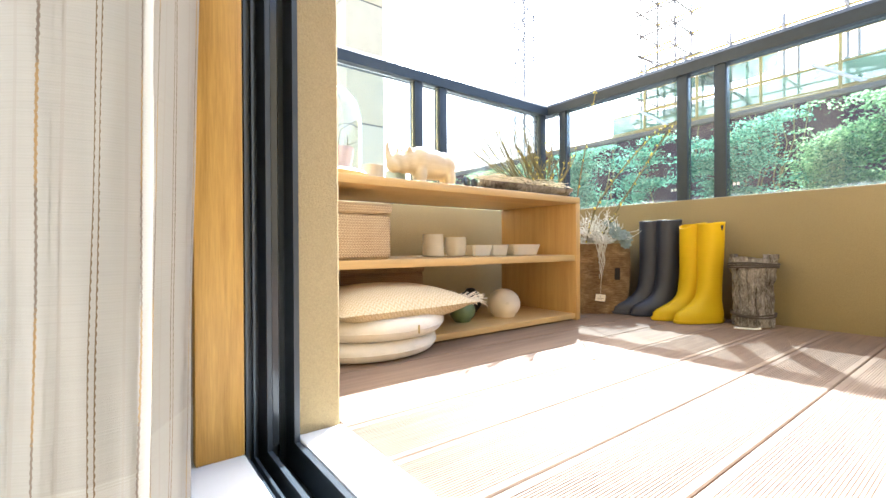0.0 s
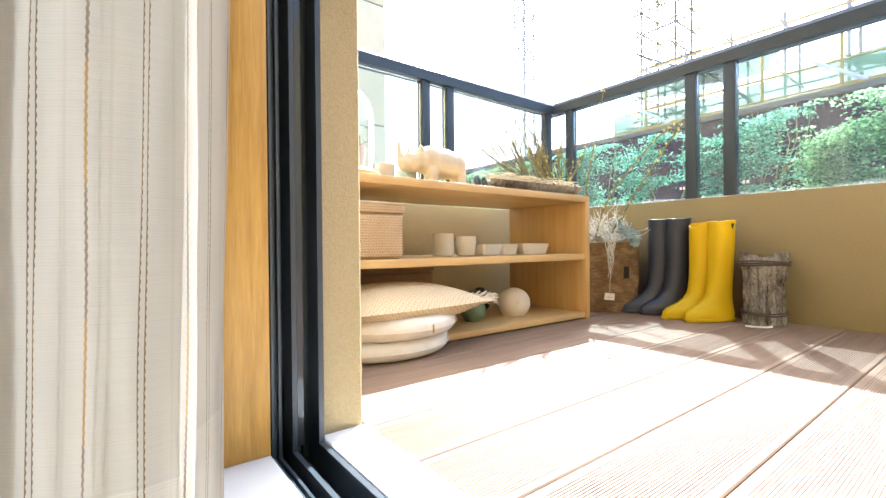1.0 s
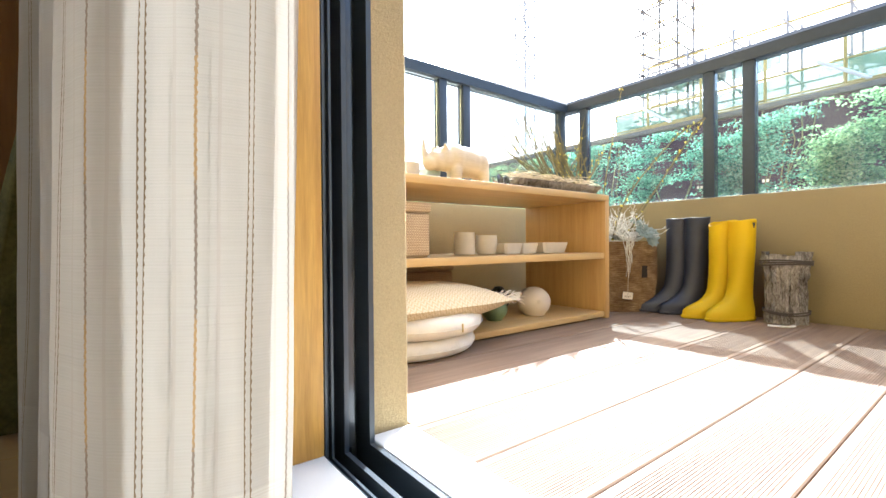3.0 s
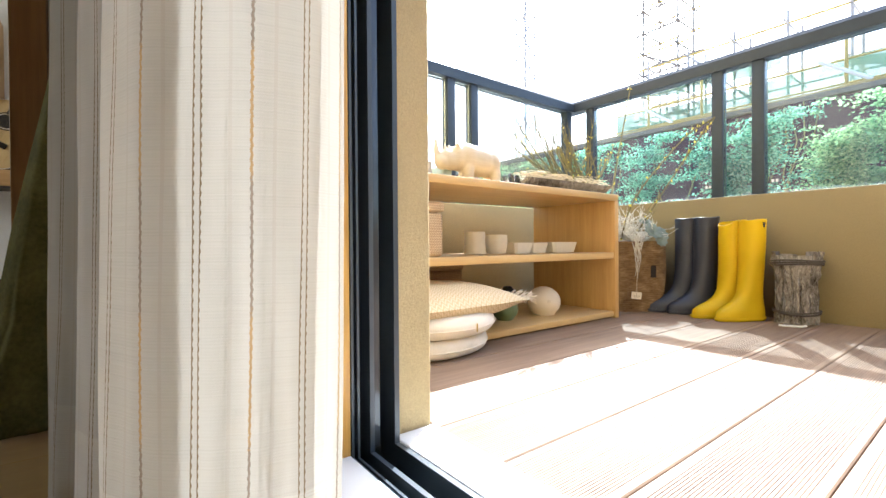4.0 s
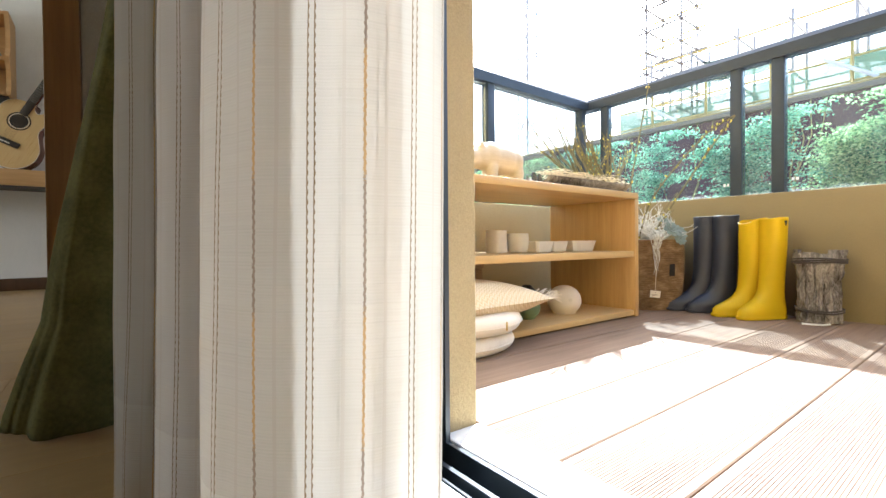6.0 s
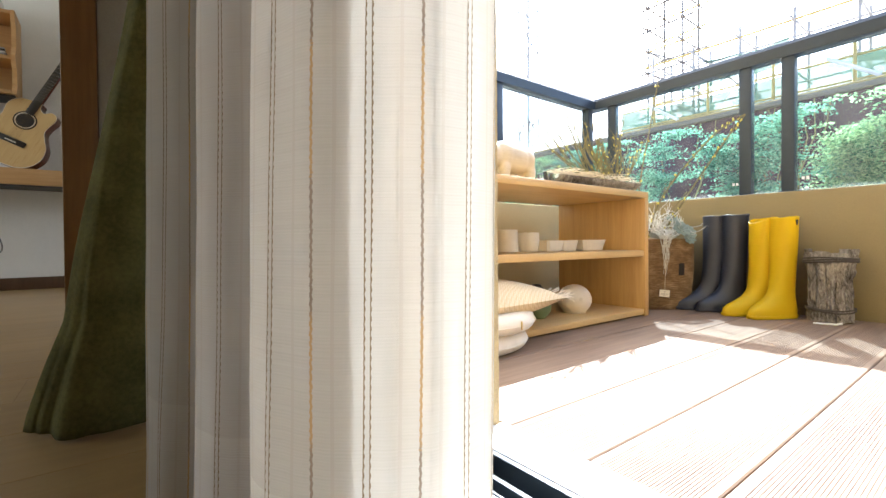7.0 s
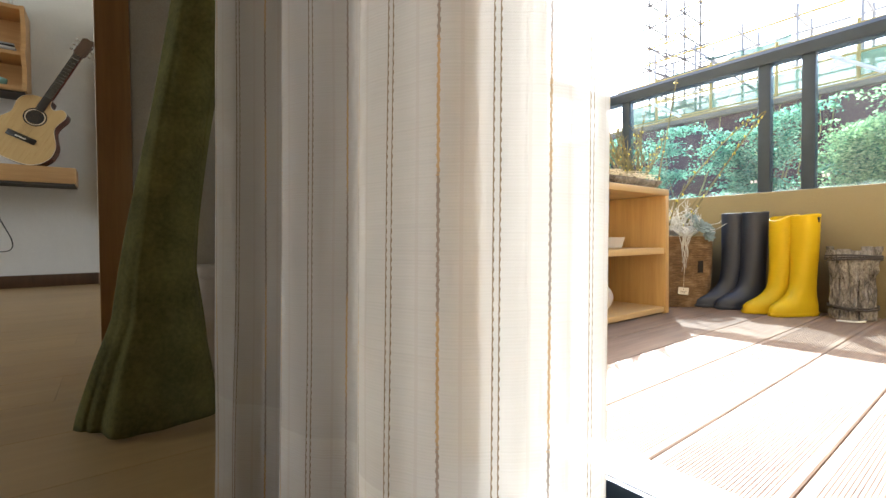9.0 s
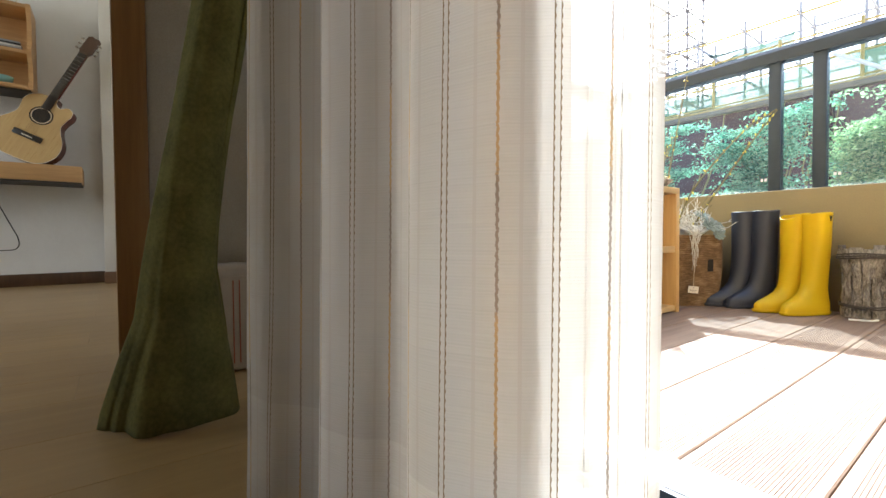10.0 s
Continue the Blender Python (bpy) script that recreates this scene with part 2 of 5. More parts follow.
wall = structure("wall_house", slotted_wall(), TAN, "tan sand-textured rendered house wall", True)
wall.data.materials.append(WHITE_WALL)
for f in wall.data.polygons:
    if f.normal.x < -0.7:
        f.material_index = 1
# head and far edge lie out of view, set to limit entering sunlight
structure("wall_over_door", block(0.10, 0.307, -0.12, 0.672, 2.06, 2.75), TAN, "tan rendered wall above the door")
structure("wall_house_far_end", block(0.10, 0.309, -3.2, -0.123, -0.03, 2.75), TAN, "unseen tan rendered house wall narrowing the door opening")
structure("sill", block(0.236, 0.312, -0.12, 0.674, -0.03, 0.001, 0.003), STONE, "white stone door sill")
structure("threshold", block(0.02, 0.158, -0.12, 0.674, -0.03, 0.0015, 0.003), STONE, "white stone inner threshold")
structure("trim_door_lining", block(0.096, 0.157, 0.652, 0.674, 0.0015, 2.06, 0.002), OAK, "orange oak lining of the door opening", True)

# sliding door: one channel profile, upright on the jamb and flat as the track
channel = ((0.159, 0.020), (0.1625, 0.020), (0.1625, 0.006), (0.170, 0.006), (0.170, 0.016), (0.1735, 0.016), (0.1735, -0.026), (0.188, -0.026),
           (0.188, 0.019), (0.195, 0.019), (0.195, -0.032), (0.217, -0.032), (0.217, -0.020), (0.2255, -0.020), (0.2255, 0.0235), (0.2335, 0.0235), (0.2335, -0.036), (0.159, -0.036))
door = thing("door_1", "black aluminium sliding door frame with floor track", "door", kind="structure")


def channel_bar(lo, hi, upright):
    """The channel along the jamb or sunk in the floor, mitred where the two meet."""
    bm = bmesh.new()
    corner = [(x, 0.674 - d, d - 0.0235) for x, d in channel]
    loft(bm, [corner, [(x, 0.674 - d, hi) for x, d in channel]] if upright else [[(x, lo, d - 0.0235) for x, d in channel], corner])
    return bm


part("jamb", channel_bar(0.0, 2.06, True), BLACK_METAL, door, "black aluminium jamb with two grooves", False)
part("track", channel_bar(-0.12, 0.674, False), BLACK_METAL, door, "black aluminium floor track", False)
# glossy strip added in the groove for a glassy panel edge
part("brush_seal", block(0.197, 0.206, 0.660, 0.6695, 0.0, 2.05), plain("smoked_glass_strip", (0.05, 0.055, 0.06), 0.12, 0.3, 0.1, 8, 0.0), door, "glossy grey strip in the groove")

# railing
def rail_bar(bm, a, b, half):
    """A flat rounded handrail between two plan points with mitred ends."""
    prof = ((-half, 0.0), (-half, 0.045), (-half + 0.012, 0.062), (half - 0.012, 0.062), (half, 0.045), (half, 0.0))
    rows = []
    for (x, y, mx, my) in (a, b):
        rows.append([(x + mx * o, y + my * o, 1.032 + z) for o, z in prof])
    loft(bm, rows)
    return bm


rails = thing("balcony_railing", "dark grey aluminium balcony railing with glass panes", "railing", kind="structure")
part("handrail", rail_bar(bmesh.new(), (RAIL_X, RAIL_Y, 1, 1), (RAIL_X, -3.05, 1, 0), 0.030), RAIL_METAL, rails, "dark grey metal handrail")
part("handrail", rail_bar(bmesh.new(), (RAIL_X, RAIL_Y, 1, 1), (0.312, RAIL_Y, 0, 1), 0.030), RAIL_METAL, rails, "dark grey metal handrail")
post_mesh = solid("post", block(-0.022, 0.022, -0.022, 0.022, 0.460, 1.034, 0.003), RAIL_METAL)
foot_mesh = solid("base_plate", block(-0.032, 0.032, -0.032, 0.032, PARAPET - 0.001, PARAPET + 0.006, 0.001), RAIL_METAL)
EAST = (1.527, 0.892, 0.742, -0.02, -0.17, -0.93, -1.08, -1.85, -2.0)
NORTH = (1.962, 1.252, 1.114, 0.45)
for x, y in [(RAIL_X, y) for y in EAST] + [(x, RAIL_Y) for x in NORTH]:
    for mesh in (post_mesh, foot_mesh):
        ob = new(mesh.name, mesh)
        ob.parent, ob.location = rails, (x, y, 0)


def glass(name, tint, rough=0.0):
    g = Graph(name)
    g.set(Base_Color=tint, Roughness=rough, Transmission_Weight=1.0, IOR=1.45)
    return g.mat


def pane_glass():
    """Tinted float glass: a clear tinted sheet with a mirror film and a patchy milky film for glare and haze, dusty at
    the foot.
    """
    g = Graph("pane_glass")
    t = g.tree
    clear, gloss, haze_dust = (t.nodes.new(k) for k in ("ShaderNodeBsdfTransparent", "ShaderNodeBsdfGlossy", "ShaderNodeBsdfTranslucent"))
    clear.inputs["Color"].default_value = (0.90, 0.94, 0.925, 1)
    gloss.inputs["Roughness"].default_value = 0.01
    haze_dust.inputs["Color"].default_value = (0.85, 0.88, 0.88, 1)
    fresnel = g.node("ShaderNodeFresnel", IOR=1.45)
    o = g.coord()
    # patchy film puts the veil of glare over the view into the pane
    patch = g.ramp(g.noise(o, 3.2, 5, 0.65, 0.4), [(0.35, 0.003), (0.75, 0.018)])
    low = g.ramp(g.math("MULTIPLY_ADD", g.noise(g.scaled(o, 8, 8, 20), 1.0, 4, 0.7), 0.05, g.split(o)[2]), [(PARAPET + 0.030, 0.07), (PARAPET + 0.044, 0.0)])
    m1, m2 = t.nodes.new("ShaderNodeMixShader"), t.nodes.new("ShaderNodeMixShader")
    g.put(m1.inputs[0], g.math("MULTIPLY", fresnel, 0.6))
    g.put(m2.inputs[0], g.math("ADD", patch, low))
    t.links.new(clear.outputs[0], m1.inputs[1]), t.links.new(gloss.outputs[0], m1.inputs[2])
    t.links.new(m1.outputs[0], m2.inputs[1]), t.links.new(haze_dust.outputs[0], m2.inputs[2])
    t.links.new(m2.outputs[0], g.out.inputs["Surface"])
    return g.mat


PANE = pane_glass()
STICKER = plain("white_sticker", (0.8, 0.8, 0.8), 0.6)


def pane(x0, x1, y0, y1):
    return part("pane", block(x0, x1, y0, y1, PARAPET + 0.004, 1.030), PANE, rails, "clear safety glass", False)


for a, b in zip(EAST, EAST[1:]):
    pane(RAIL_X - 0.004, RAIL_X + 0.004, b + 0.0225, a - 0.0225)
pane(RAIL_X - 0.004, RAIL_X + 0.004, 1.5495, 1.615)
for a, b in zip(NORTH, NORTH[1:]):
    pane(b + 0.0225, a - 0.0225, RAIL_Y - 0.004, RAIL_Y + 0.004)
for y in (0.945, 0.700):
    for k in (0, 0.014):
        part("glass_mark", block(RAIL_X - 0.0056, RAIL_X - 0.0045, y - k - 0.009, y - k, PARAPET + 0.05, PARAPET + 0.062), STICKER, rails, "small white safety mark", False)

# ---- rooms ----
structure("ceiling", block(-3.6, 0.10, -3.2, 4.35, 2.62, 2.75), WHITE_WALL, "white ceiling")
structure("wall_back", block(-3.6, 0.097, 4.23, 4.35, -0.05, 2.62), WHITE_WALL, "white painted wall")
structure("wall_south", block(-3.6, 0.097, -3.2, -3.08, -0.05, 2.62), WHITE_WALL, "white painted wall")
structure("wall_west_near", block(-3.6, -3.48, -3.077, 2.35, -0.05, 2.62), WHITE_WALL, "white painted wall")
structure("wall_west_far", block(-3.6, -3.48, 3.95, 4.227, -0.05, 2.62), WHITE_WALL, "white painted wall")
structure("wall_west_under", block(-3.6, -3.48, 2.353, 3.947, -0.05, 0.9), WHITE_WALL, "white painted wall")
structure("wall_west_over", block(-3.6, -3.48, 2.353, 3.947, 2.3, 2.62), WHITE_WALL, "white painted wall")
# white wall in shade: the shade is put into a grey-beige paint colour
structure("wall_partition", block(-0.208, 0.097, 1.425, 1.545, -0.05, 2.62), plaster("grey_beige_paint", (0.40, 0.37, 0.32), 0.12), "white painted partition wall toned grey-beige for shade")
structure("trim_partition_end", block(-0.2715, -0.2095, 1.405, 1.565, -0.05, 2.62, 0.003), wood("brown_stained_wood", (0.150, 0.068, 0.013), (0.280, 0.142, 0.037), "z", 0.45), "dark brown wooden casing on the partition end", True)
structure("wall_pilaster", block(-0.325, -0.16, 4.10, 4.227, -0.05, 2.62, 0.003), plaster("cream_wall_paint", (0.72, 0.68, 0.60), 0.12), "cream painted pilaster", True)
structure("baseboard", block(-3.47, -0.327, 4.212, 4.229, -0.005, 0.082, 0.003), DARK_WOOD, "dark brown baseboard", True)
structure("baseboard_pilaster", block(-0.329, -0.16, 4.085, 4.098, -0.005, 0.082, 0.003), wood("brown_wood", (0.12, 0.06, 0.03), (0.22, 0.12, 0.06)), "brown baseboard", True)
structure("subfloor", block(-3.6, 0.02, -3.2, 4.35, -0.30, -0.012), plain("concrete_bed", (0.15, 0.12, 0.09), 0.9))

# ---- sheer curtain ----
def sheer_material():
    """Cream voile with slubs; every 36 mm a stripe: pairs of twisted brown threads between bands that change from grey to ochre."""
    g = Graph("striped_voile")
    u, v, _ = g.split(g.coord("UV"))
    cell = g.math("DIVIDE", u, 0.072)
    d = g.math("MULTIPLY", g.math("SUBTRACT", g.math("FRACT", g.math("ADD", cell, 0.5)), 0.5), 0.072)
    e = g.math("MULTIPLY", g.math("SUBTRACT", g.math("FRACT", cell), 0.5), 0.072)
    slub = g.noise(g.scaled(g.coord("UV"), 9, 820, 1), 1.0, 4, 0.65)
    rib = g.math("SINE", g.math("MULTIPLY_ADD", v, 2 * math.pi / 0.0021, g.math("MULTIPLY", g.noise(g.coord("UV"), 45, 2), 5.0)))
    slub = g.math("MULTIPLY_ADD", rib, 0.07, slub)
    warp = g.noise(g.scaled(g.coord("UV"), 900, 30, 1), 1.0, 3, 0.6)
    twist = g.math("SINE", g.math("MULTIPLY", v, 2 * math.pi / 0.0062))
    band = g.math("LESS_THAN", g.math("ABSOLUTE", g.math("MULTIPLY_ADD", twist, 0.0003, d)), g.math("MULTIPLY_ADD", slub, 0.0015, 0.0002))
    pair = g.math("SUBTRACT", g.math("ABSOLUTE", g.math("MULTIPLY_ADD", twist, 0.00018, e)), 0.0021)
    pair = g.math("LESS_THAN", g.math("ABSOLUTE", pair), g.math("MULTIPLY_ADD", twist, 0.00014, 0.00046))
    faint = g.math("LESS_THAN", g.math("ABSOLUTE", g.math("SUBTRACT", g.math("ABSOLUTE", d), 0.0145)), 0.0012)
    part_v = g.math("SINE", g.math("MULTIPLY_ADD", v, 2 * math.pi / 0.172, 0.4))
    hue = g.ramp(g.math("MULTIPLY_ADD", part_v, 1.2, g.math("MULTIPLY", slub, 1.0)), [(0.35, (0.24, 0.20, 0.17)), (0.75, (0.40, 0.275, 0.14))])
    base = g.ramp(g.math("MULTIPLY_ADD", warp, 0.04, g.math("MULTIPLY_ADD", slub, 0.70, 0.13)), [(0.3, (0.455, 0.440, 0.408)), (0.7, (0.605, 0.588, 0.550))])
    base = g.mix(g.math("MULTIPLY", faint, 0.35), base, (0.47, 0.425, 0.375))
    base = g.mix(band, base, hue)
    base = g.mix(pair, base, (0.17, 0.122, 0.072))
    thick = g.math("MAXIMUM", band, pair)
    hem = g.math("LESS_THAN", v, 0.125)
    relief = g.bump(g.math("MULTIPLY_ADD", thick, 1.5, g.math("MULTIPLY_ADD", warp, 0.25, slub)), 0.45, 0.0006)
    t = g.tree
    dif, tra, clear = (t.nodes.new(k) for k in ("ShaderNodeBsdfDiffuse", "ShaderNodeBsdfTranslucent", "ShaderNodeBsdfTransparent"))
    for n, tint in ((dif, (1.0, 0.915, 0.80)), (tra, (1.0, 0.968, 0.905))):
        g.put(n.inputs["Color"], g.mix(1.0, base, tint, "MULTIPLY"))
        g.put(n.inputs["Normal"], relief)
    m1, m2 = t.nodes.new("ShaderNodeMixShader"), t.nodes.new("ShaderNodeMixShader")
    g.put(m1.inputs[0], g.math("MULTIPLY_ADD", thick, -0.25, 0.74))
    t.links.new(dif.outputs[0], m1.inputs[1]), t.links.new(tra.outputs[0], m1.inputs[2])
    hole = g.math("MULTIPLY", g.math("MULTIPLY_ADD", slub, 0.22, 0.19), g.math("SUBTRACT", 1.0, g.math("MULTIPLY_ADD", thick, 0.7, g.math("MULTIPLY", hem, 0.25))))
    g.put(m2.inputs[0], hole)
    t.links.new(m1.outputs[0], m2.inputs[1]), t.links.new(clear.outputs[0], m2.inputs[2])
    t.links.new(m2.outputs[0], g.out.inputs["Surface"])
    return g.mat


def sheet(rows, material, name, uv=None):
    """A cloth surface from rows of points, with its own coordinates."""
    verts = [tuple(p) for r in rows for p in r]
    n = len(rows[0])
    faces = [(j * n + i, j * n + i + 1, (j + 1) * n + i + 1, (j + 1) * n + i) for j in range(len(rows) - 1) for i in range(n - 1)]
    mesh = bpy.data.meshes.new(name)
    mesh.from_pydata(verts, [], faces)
    if uv:
        layer = mesh.uv_layers.new(name="cloth")
        flat = [c for r in uv for c in r]
        for loop in mesh.loops:
            layer.data[loop.index].uv = flat[loop.vertex_index]
    for f in mesh.polygons:
        f.use_smooth = True
    mesh.materials.append(material)
    return mesh


# plan of the folds: x, y and the count of stripes along the cloth
FOLDS = [(-0.070, 0.850, -17.4), (-0.090, 0.800, -16.0), (-0.110, 0.750, -14.5), (-0.090, 0.700, -13.0), (-0.072, 0.672, -12.1), (-0.062, 0.645, -11.2),
         (-0.035, 0.632, -10.2), (-0.010, 0.645, -9.3), (0.018, 0.640, -8.2), (0.030, 0.605, -6.6), (0.066, 0.578, -5.4), (0.083, 0.545, -4.5), (0.056, 0.492, -2.8), (0.031, 0.442, -1.3), (0.037, 0.410, -0.45), (0.027, 0.394, 0.0),
         (0.002, 0.391, 1.0), (-0.031, 0.398, 2.0), (-0.059, 0.417, 3.0), (-0.086, 0.441, 4.0), (-0.103, 0.474, 5.0), (-0.107, 0.510, 6.0), (-0.088, 0.535, 7.0),
         (-0.092, 0.563, 8.0), (-0.114, 0.589, 9.0), (-0.127, 0.626, 10.0), (-0.108, 0.655, 11.0), (-0.125, 0.685, 12.0), (-0.146, 0.715, 13.0), (-0.157, 0.765, 14.3),
         (-0.135, 0.800, 15.4), (-0.120, 0.850, 16.8)]
line = curve_points(FOLDS, 7)
rows, uvs = [], []
for j in range(49):
    z = 0.004 + 2.36 * (j / 48) ** 1.25
    r, q = [], []
    for k, p in enumerate(line):
        wob = 0.004 * noise.noise((p.z * 0.9, z * 2.2, 3.0)) + 0.0015 * noise.noise((p.z * 2.5, z * 7, 9.0))
        r.append((p.x + 0.02 * (z - 0.29) * (1 if z < 0.8 else 0.51 / (z - 0.29)) + wob, p.y + wob * 0.8, z))
        q.append((p.z * 0.036, z))
    rows.append(r), uvs.append(q)
sheer = thing("sheer_curtain", "cream sheer curtain with thin brown and ochre vertical stripes, drawn aside", "curtain")
VOILE = sheer_material()
ob = new("cloth", sheet(rows, VOILE, "cloth", uvs))
ob.parent = sheer

# ---- heavy curtain ----
VELVET = plain("olive_velvet", (0.102, 0.094, 0.029), 0.95, 0.0, 0.40, 150, 0.6, 0.001, 0.1)
# plan of the hem from edge to edge: two narrow pleats, then a broad front panel that turns back
HEM = [(0.00, 0.010), (0.05, -0.004), (0.085, -0.008), (0.115, -0.020), (0.15, -0.024), (0.185, -0.030), (0.225, -0.060), (0.27, -0.073), (0.34, -0.077), (0.42, -0.073),
       (0.55, -0.077), (0.70, -0.071), (0.83, -0.066), (0.93, -0.058), (0.985, -0.038), (1.0, -0.010), (0.96, 0.014), (0.88, 0.022)]
rows = []
hem_line = curve_points([(a, b, 0) for a, b in HEM], 6)
for j in range(70):
    z = 0.006 + 2.336 * (j / 69) ** 1.3
    if z < 0.95:
        xl = float(np.interp(z, (0, 0.03, 0.10, 0.17, 0.25, 0.32, 0.51, 0.70, 0.95), (-0.304, -0.298, -0.277, -0.253, -0.242, -0.231, -0.194, -0.162, -0.125)))
        xr = float(np.interp(z, (0, 0.07, 0.16, 0.25, 0.32, 0.51, 0.70, 0.95), (-0.106, -0.112, -0.124, -0.136, -0.131, -0.105, -0.075, -0.035)))
    else:
        k = (z - 0.95) / 1.4
        xl, xr = -0.125 - 0.18 * k ** 0.8, -0.035 + 0.09 * k
    amp = 0.50 + 0.50 * math.exp(-z / 0.20)
    r = []
    for i, p in enumerate(hem_line):
        s = i / (len(hem_line) - 1)
        wave = 0.005 * math.sin(15 * s + 1.5 * z) * min(1, z / 0.3) + 0.005 * noise.noise((s * 5, z * 4, 1))
        calm = 0.012 - 0.078 * math.sin(math.pi * min(1, max(0, p.x))) ** 0.6
        low = math.exp(-z / 0.16)
        r.append((xl + (xr - xl) * p.x + 0.003 * noise.noise((s * 4, z * 5, 8)), 1.085 + amp * (p.y * low + calm * (1 - low)) + wave, z))
    rows.append(r)
ob = new("velvet_curtain", sheet(rows, VELVET, "velvet_curtain"))
ob.modifiers.new("thickness", "SOLIDIFY").thickness = 0.004
tagged(ob, "olive green velvet curtain gathered and flaring to the floor", "curtain")

# ---- far room ----
SHELF_WOOD = wood("warm_oak_shelf", (0.40, 0.22, 0.08), (0.60, 0.37, 0.16), "x", 0.45)
# shade below the shelf and the cabinet is put into dark sheets
UNDERSIDE_SHADE = plain("dark_underside", (0.05, 0.045, 0.04), 0.6)
ledge = thing("wall_shelf", "thick oak wall shelf with a dark sheet for the shaded underside", "shelf", (-0.930, 4.100, 0.670))
part("board", block(-0.48, 0.50, -0.13, 0.129, 0.012, 0.115, 0.003), SHELF_WOOD, ledge, "oak board")
part("underside", block(-0.475, 0.495, -0.125, 0.125, 0.0, 0.0115), UNDERSIDE_SHADE, ledge, "dark sheet for the shaded underside")

cabinet = thing("wall_cabinet", "open oak wall cabinet with two shelves and notched side", "cabinet", (-1.01, 4.12, 1.25))


def notched_side(x0, x1):
    """A side panel whose front edge steps in and out."""
    edge = [(-0.13, 0.0), (-0.09, 0.06), (-0.10, 0.16), (-0.14, 0.21), (-0.145, 0.24), (-0.10, 0.30), (-0.10, 0.42), (-0.14, 0.50), (-0.14, 0.52)]
    edge = [(y, z) for y, z in edge] + [(0.105, 0.52), (0.105, 0.0)]
    bm = bmesh.new()
    loft(bm, [[(x, y, z) for y, z in edge] for x in (x0, x1)])
    return bm


part("side_panel", notched_side(0.33, 0.352), SHELF_WOOD, cabinet)
part("side_panel", notched_side(-0.352, -0.33), SHELF_WOOD, cabinet)
for z in (0.0, 0.215, 0.498):
    part("shelf", block(-0.329, 0.329, -0.13, 0.105, z, z + 0.022, 0.002), SHELF_WOOD, cabinet)
part("back_panel", block(-0.329, 0.329, 0.095, 0.104, 0.023, 0.497), SHELF_WOOD, cabinet, "oak back panel")
part("underside", block(-0.34, 0.34, -0.10, 0.10, -0.012, -0.001), UNDERSIDE_SHADE, cabinet, "dark sheet for the shaded underside")
CASES = [plain("dark_case", (0.03, 0.03, 0.035), 0.3), plain("grey_case", (0.35, 0.36, 0.37), 0.4), plain("white_case", (0.7, 0.7, 0.68), 0.4)]
for i in range(5):
    single("disc_case", block(-0.07, 0.07, -0.06, 0.06, 0, 0.0105, 0.001), CASES[i % 3], "flat disc case in a small stack", "case", (-0.785 + 0.004 * (i % 2), 4.08, 1.4885 + 0.0107 * i), 3 * (i % 3), "stacked cases")
single("teal_bowl", lathe([(0.02, 0), (0.035, 0.005), (0.055, 0.03), (0.058, 0.05), (0.054, 0.05), (0.03, 0.012)]), plain("teal_glaze", (0.25, 0.50, 0.48), 0.25), "small teal glazed bowl on the cabinet shelf", "bowl", (-0.81, 4.07, 1.2725))
single("white_box", block(-0.10, 0.08, -0.05, 0.05, 0, 0.09, 0.004), plain("white_card", (0.75, 0.75, 0.72), 0.6), "white box on top of the wall cabinet", "box", (-0.81, 4.12, 1.7705))


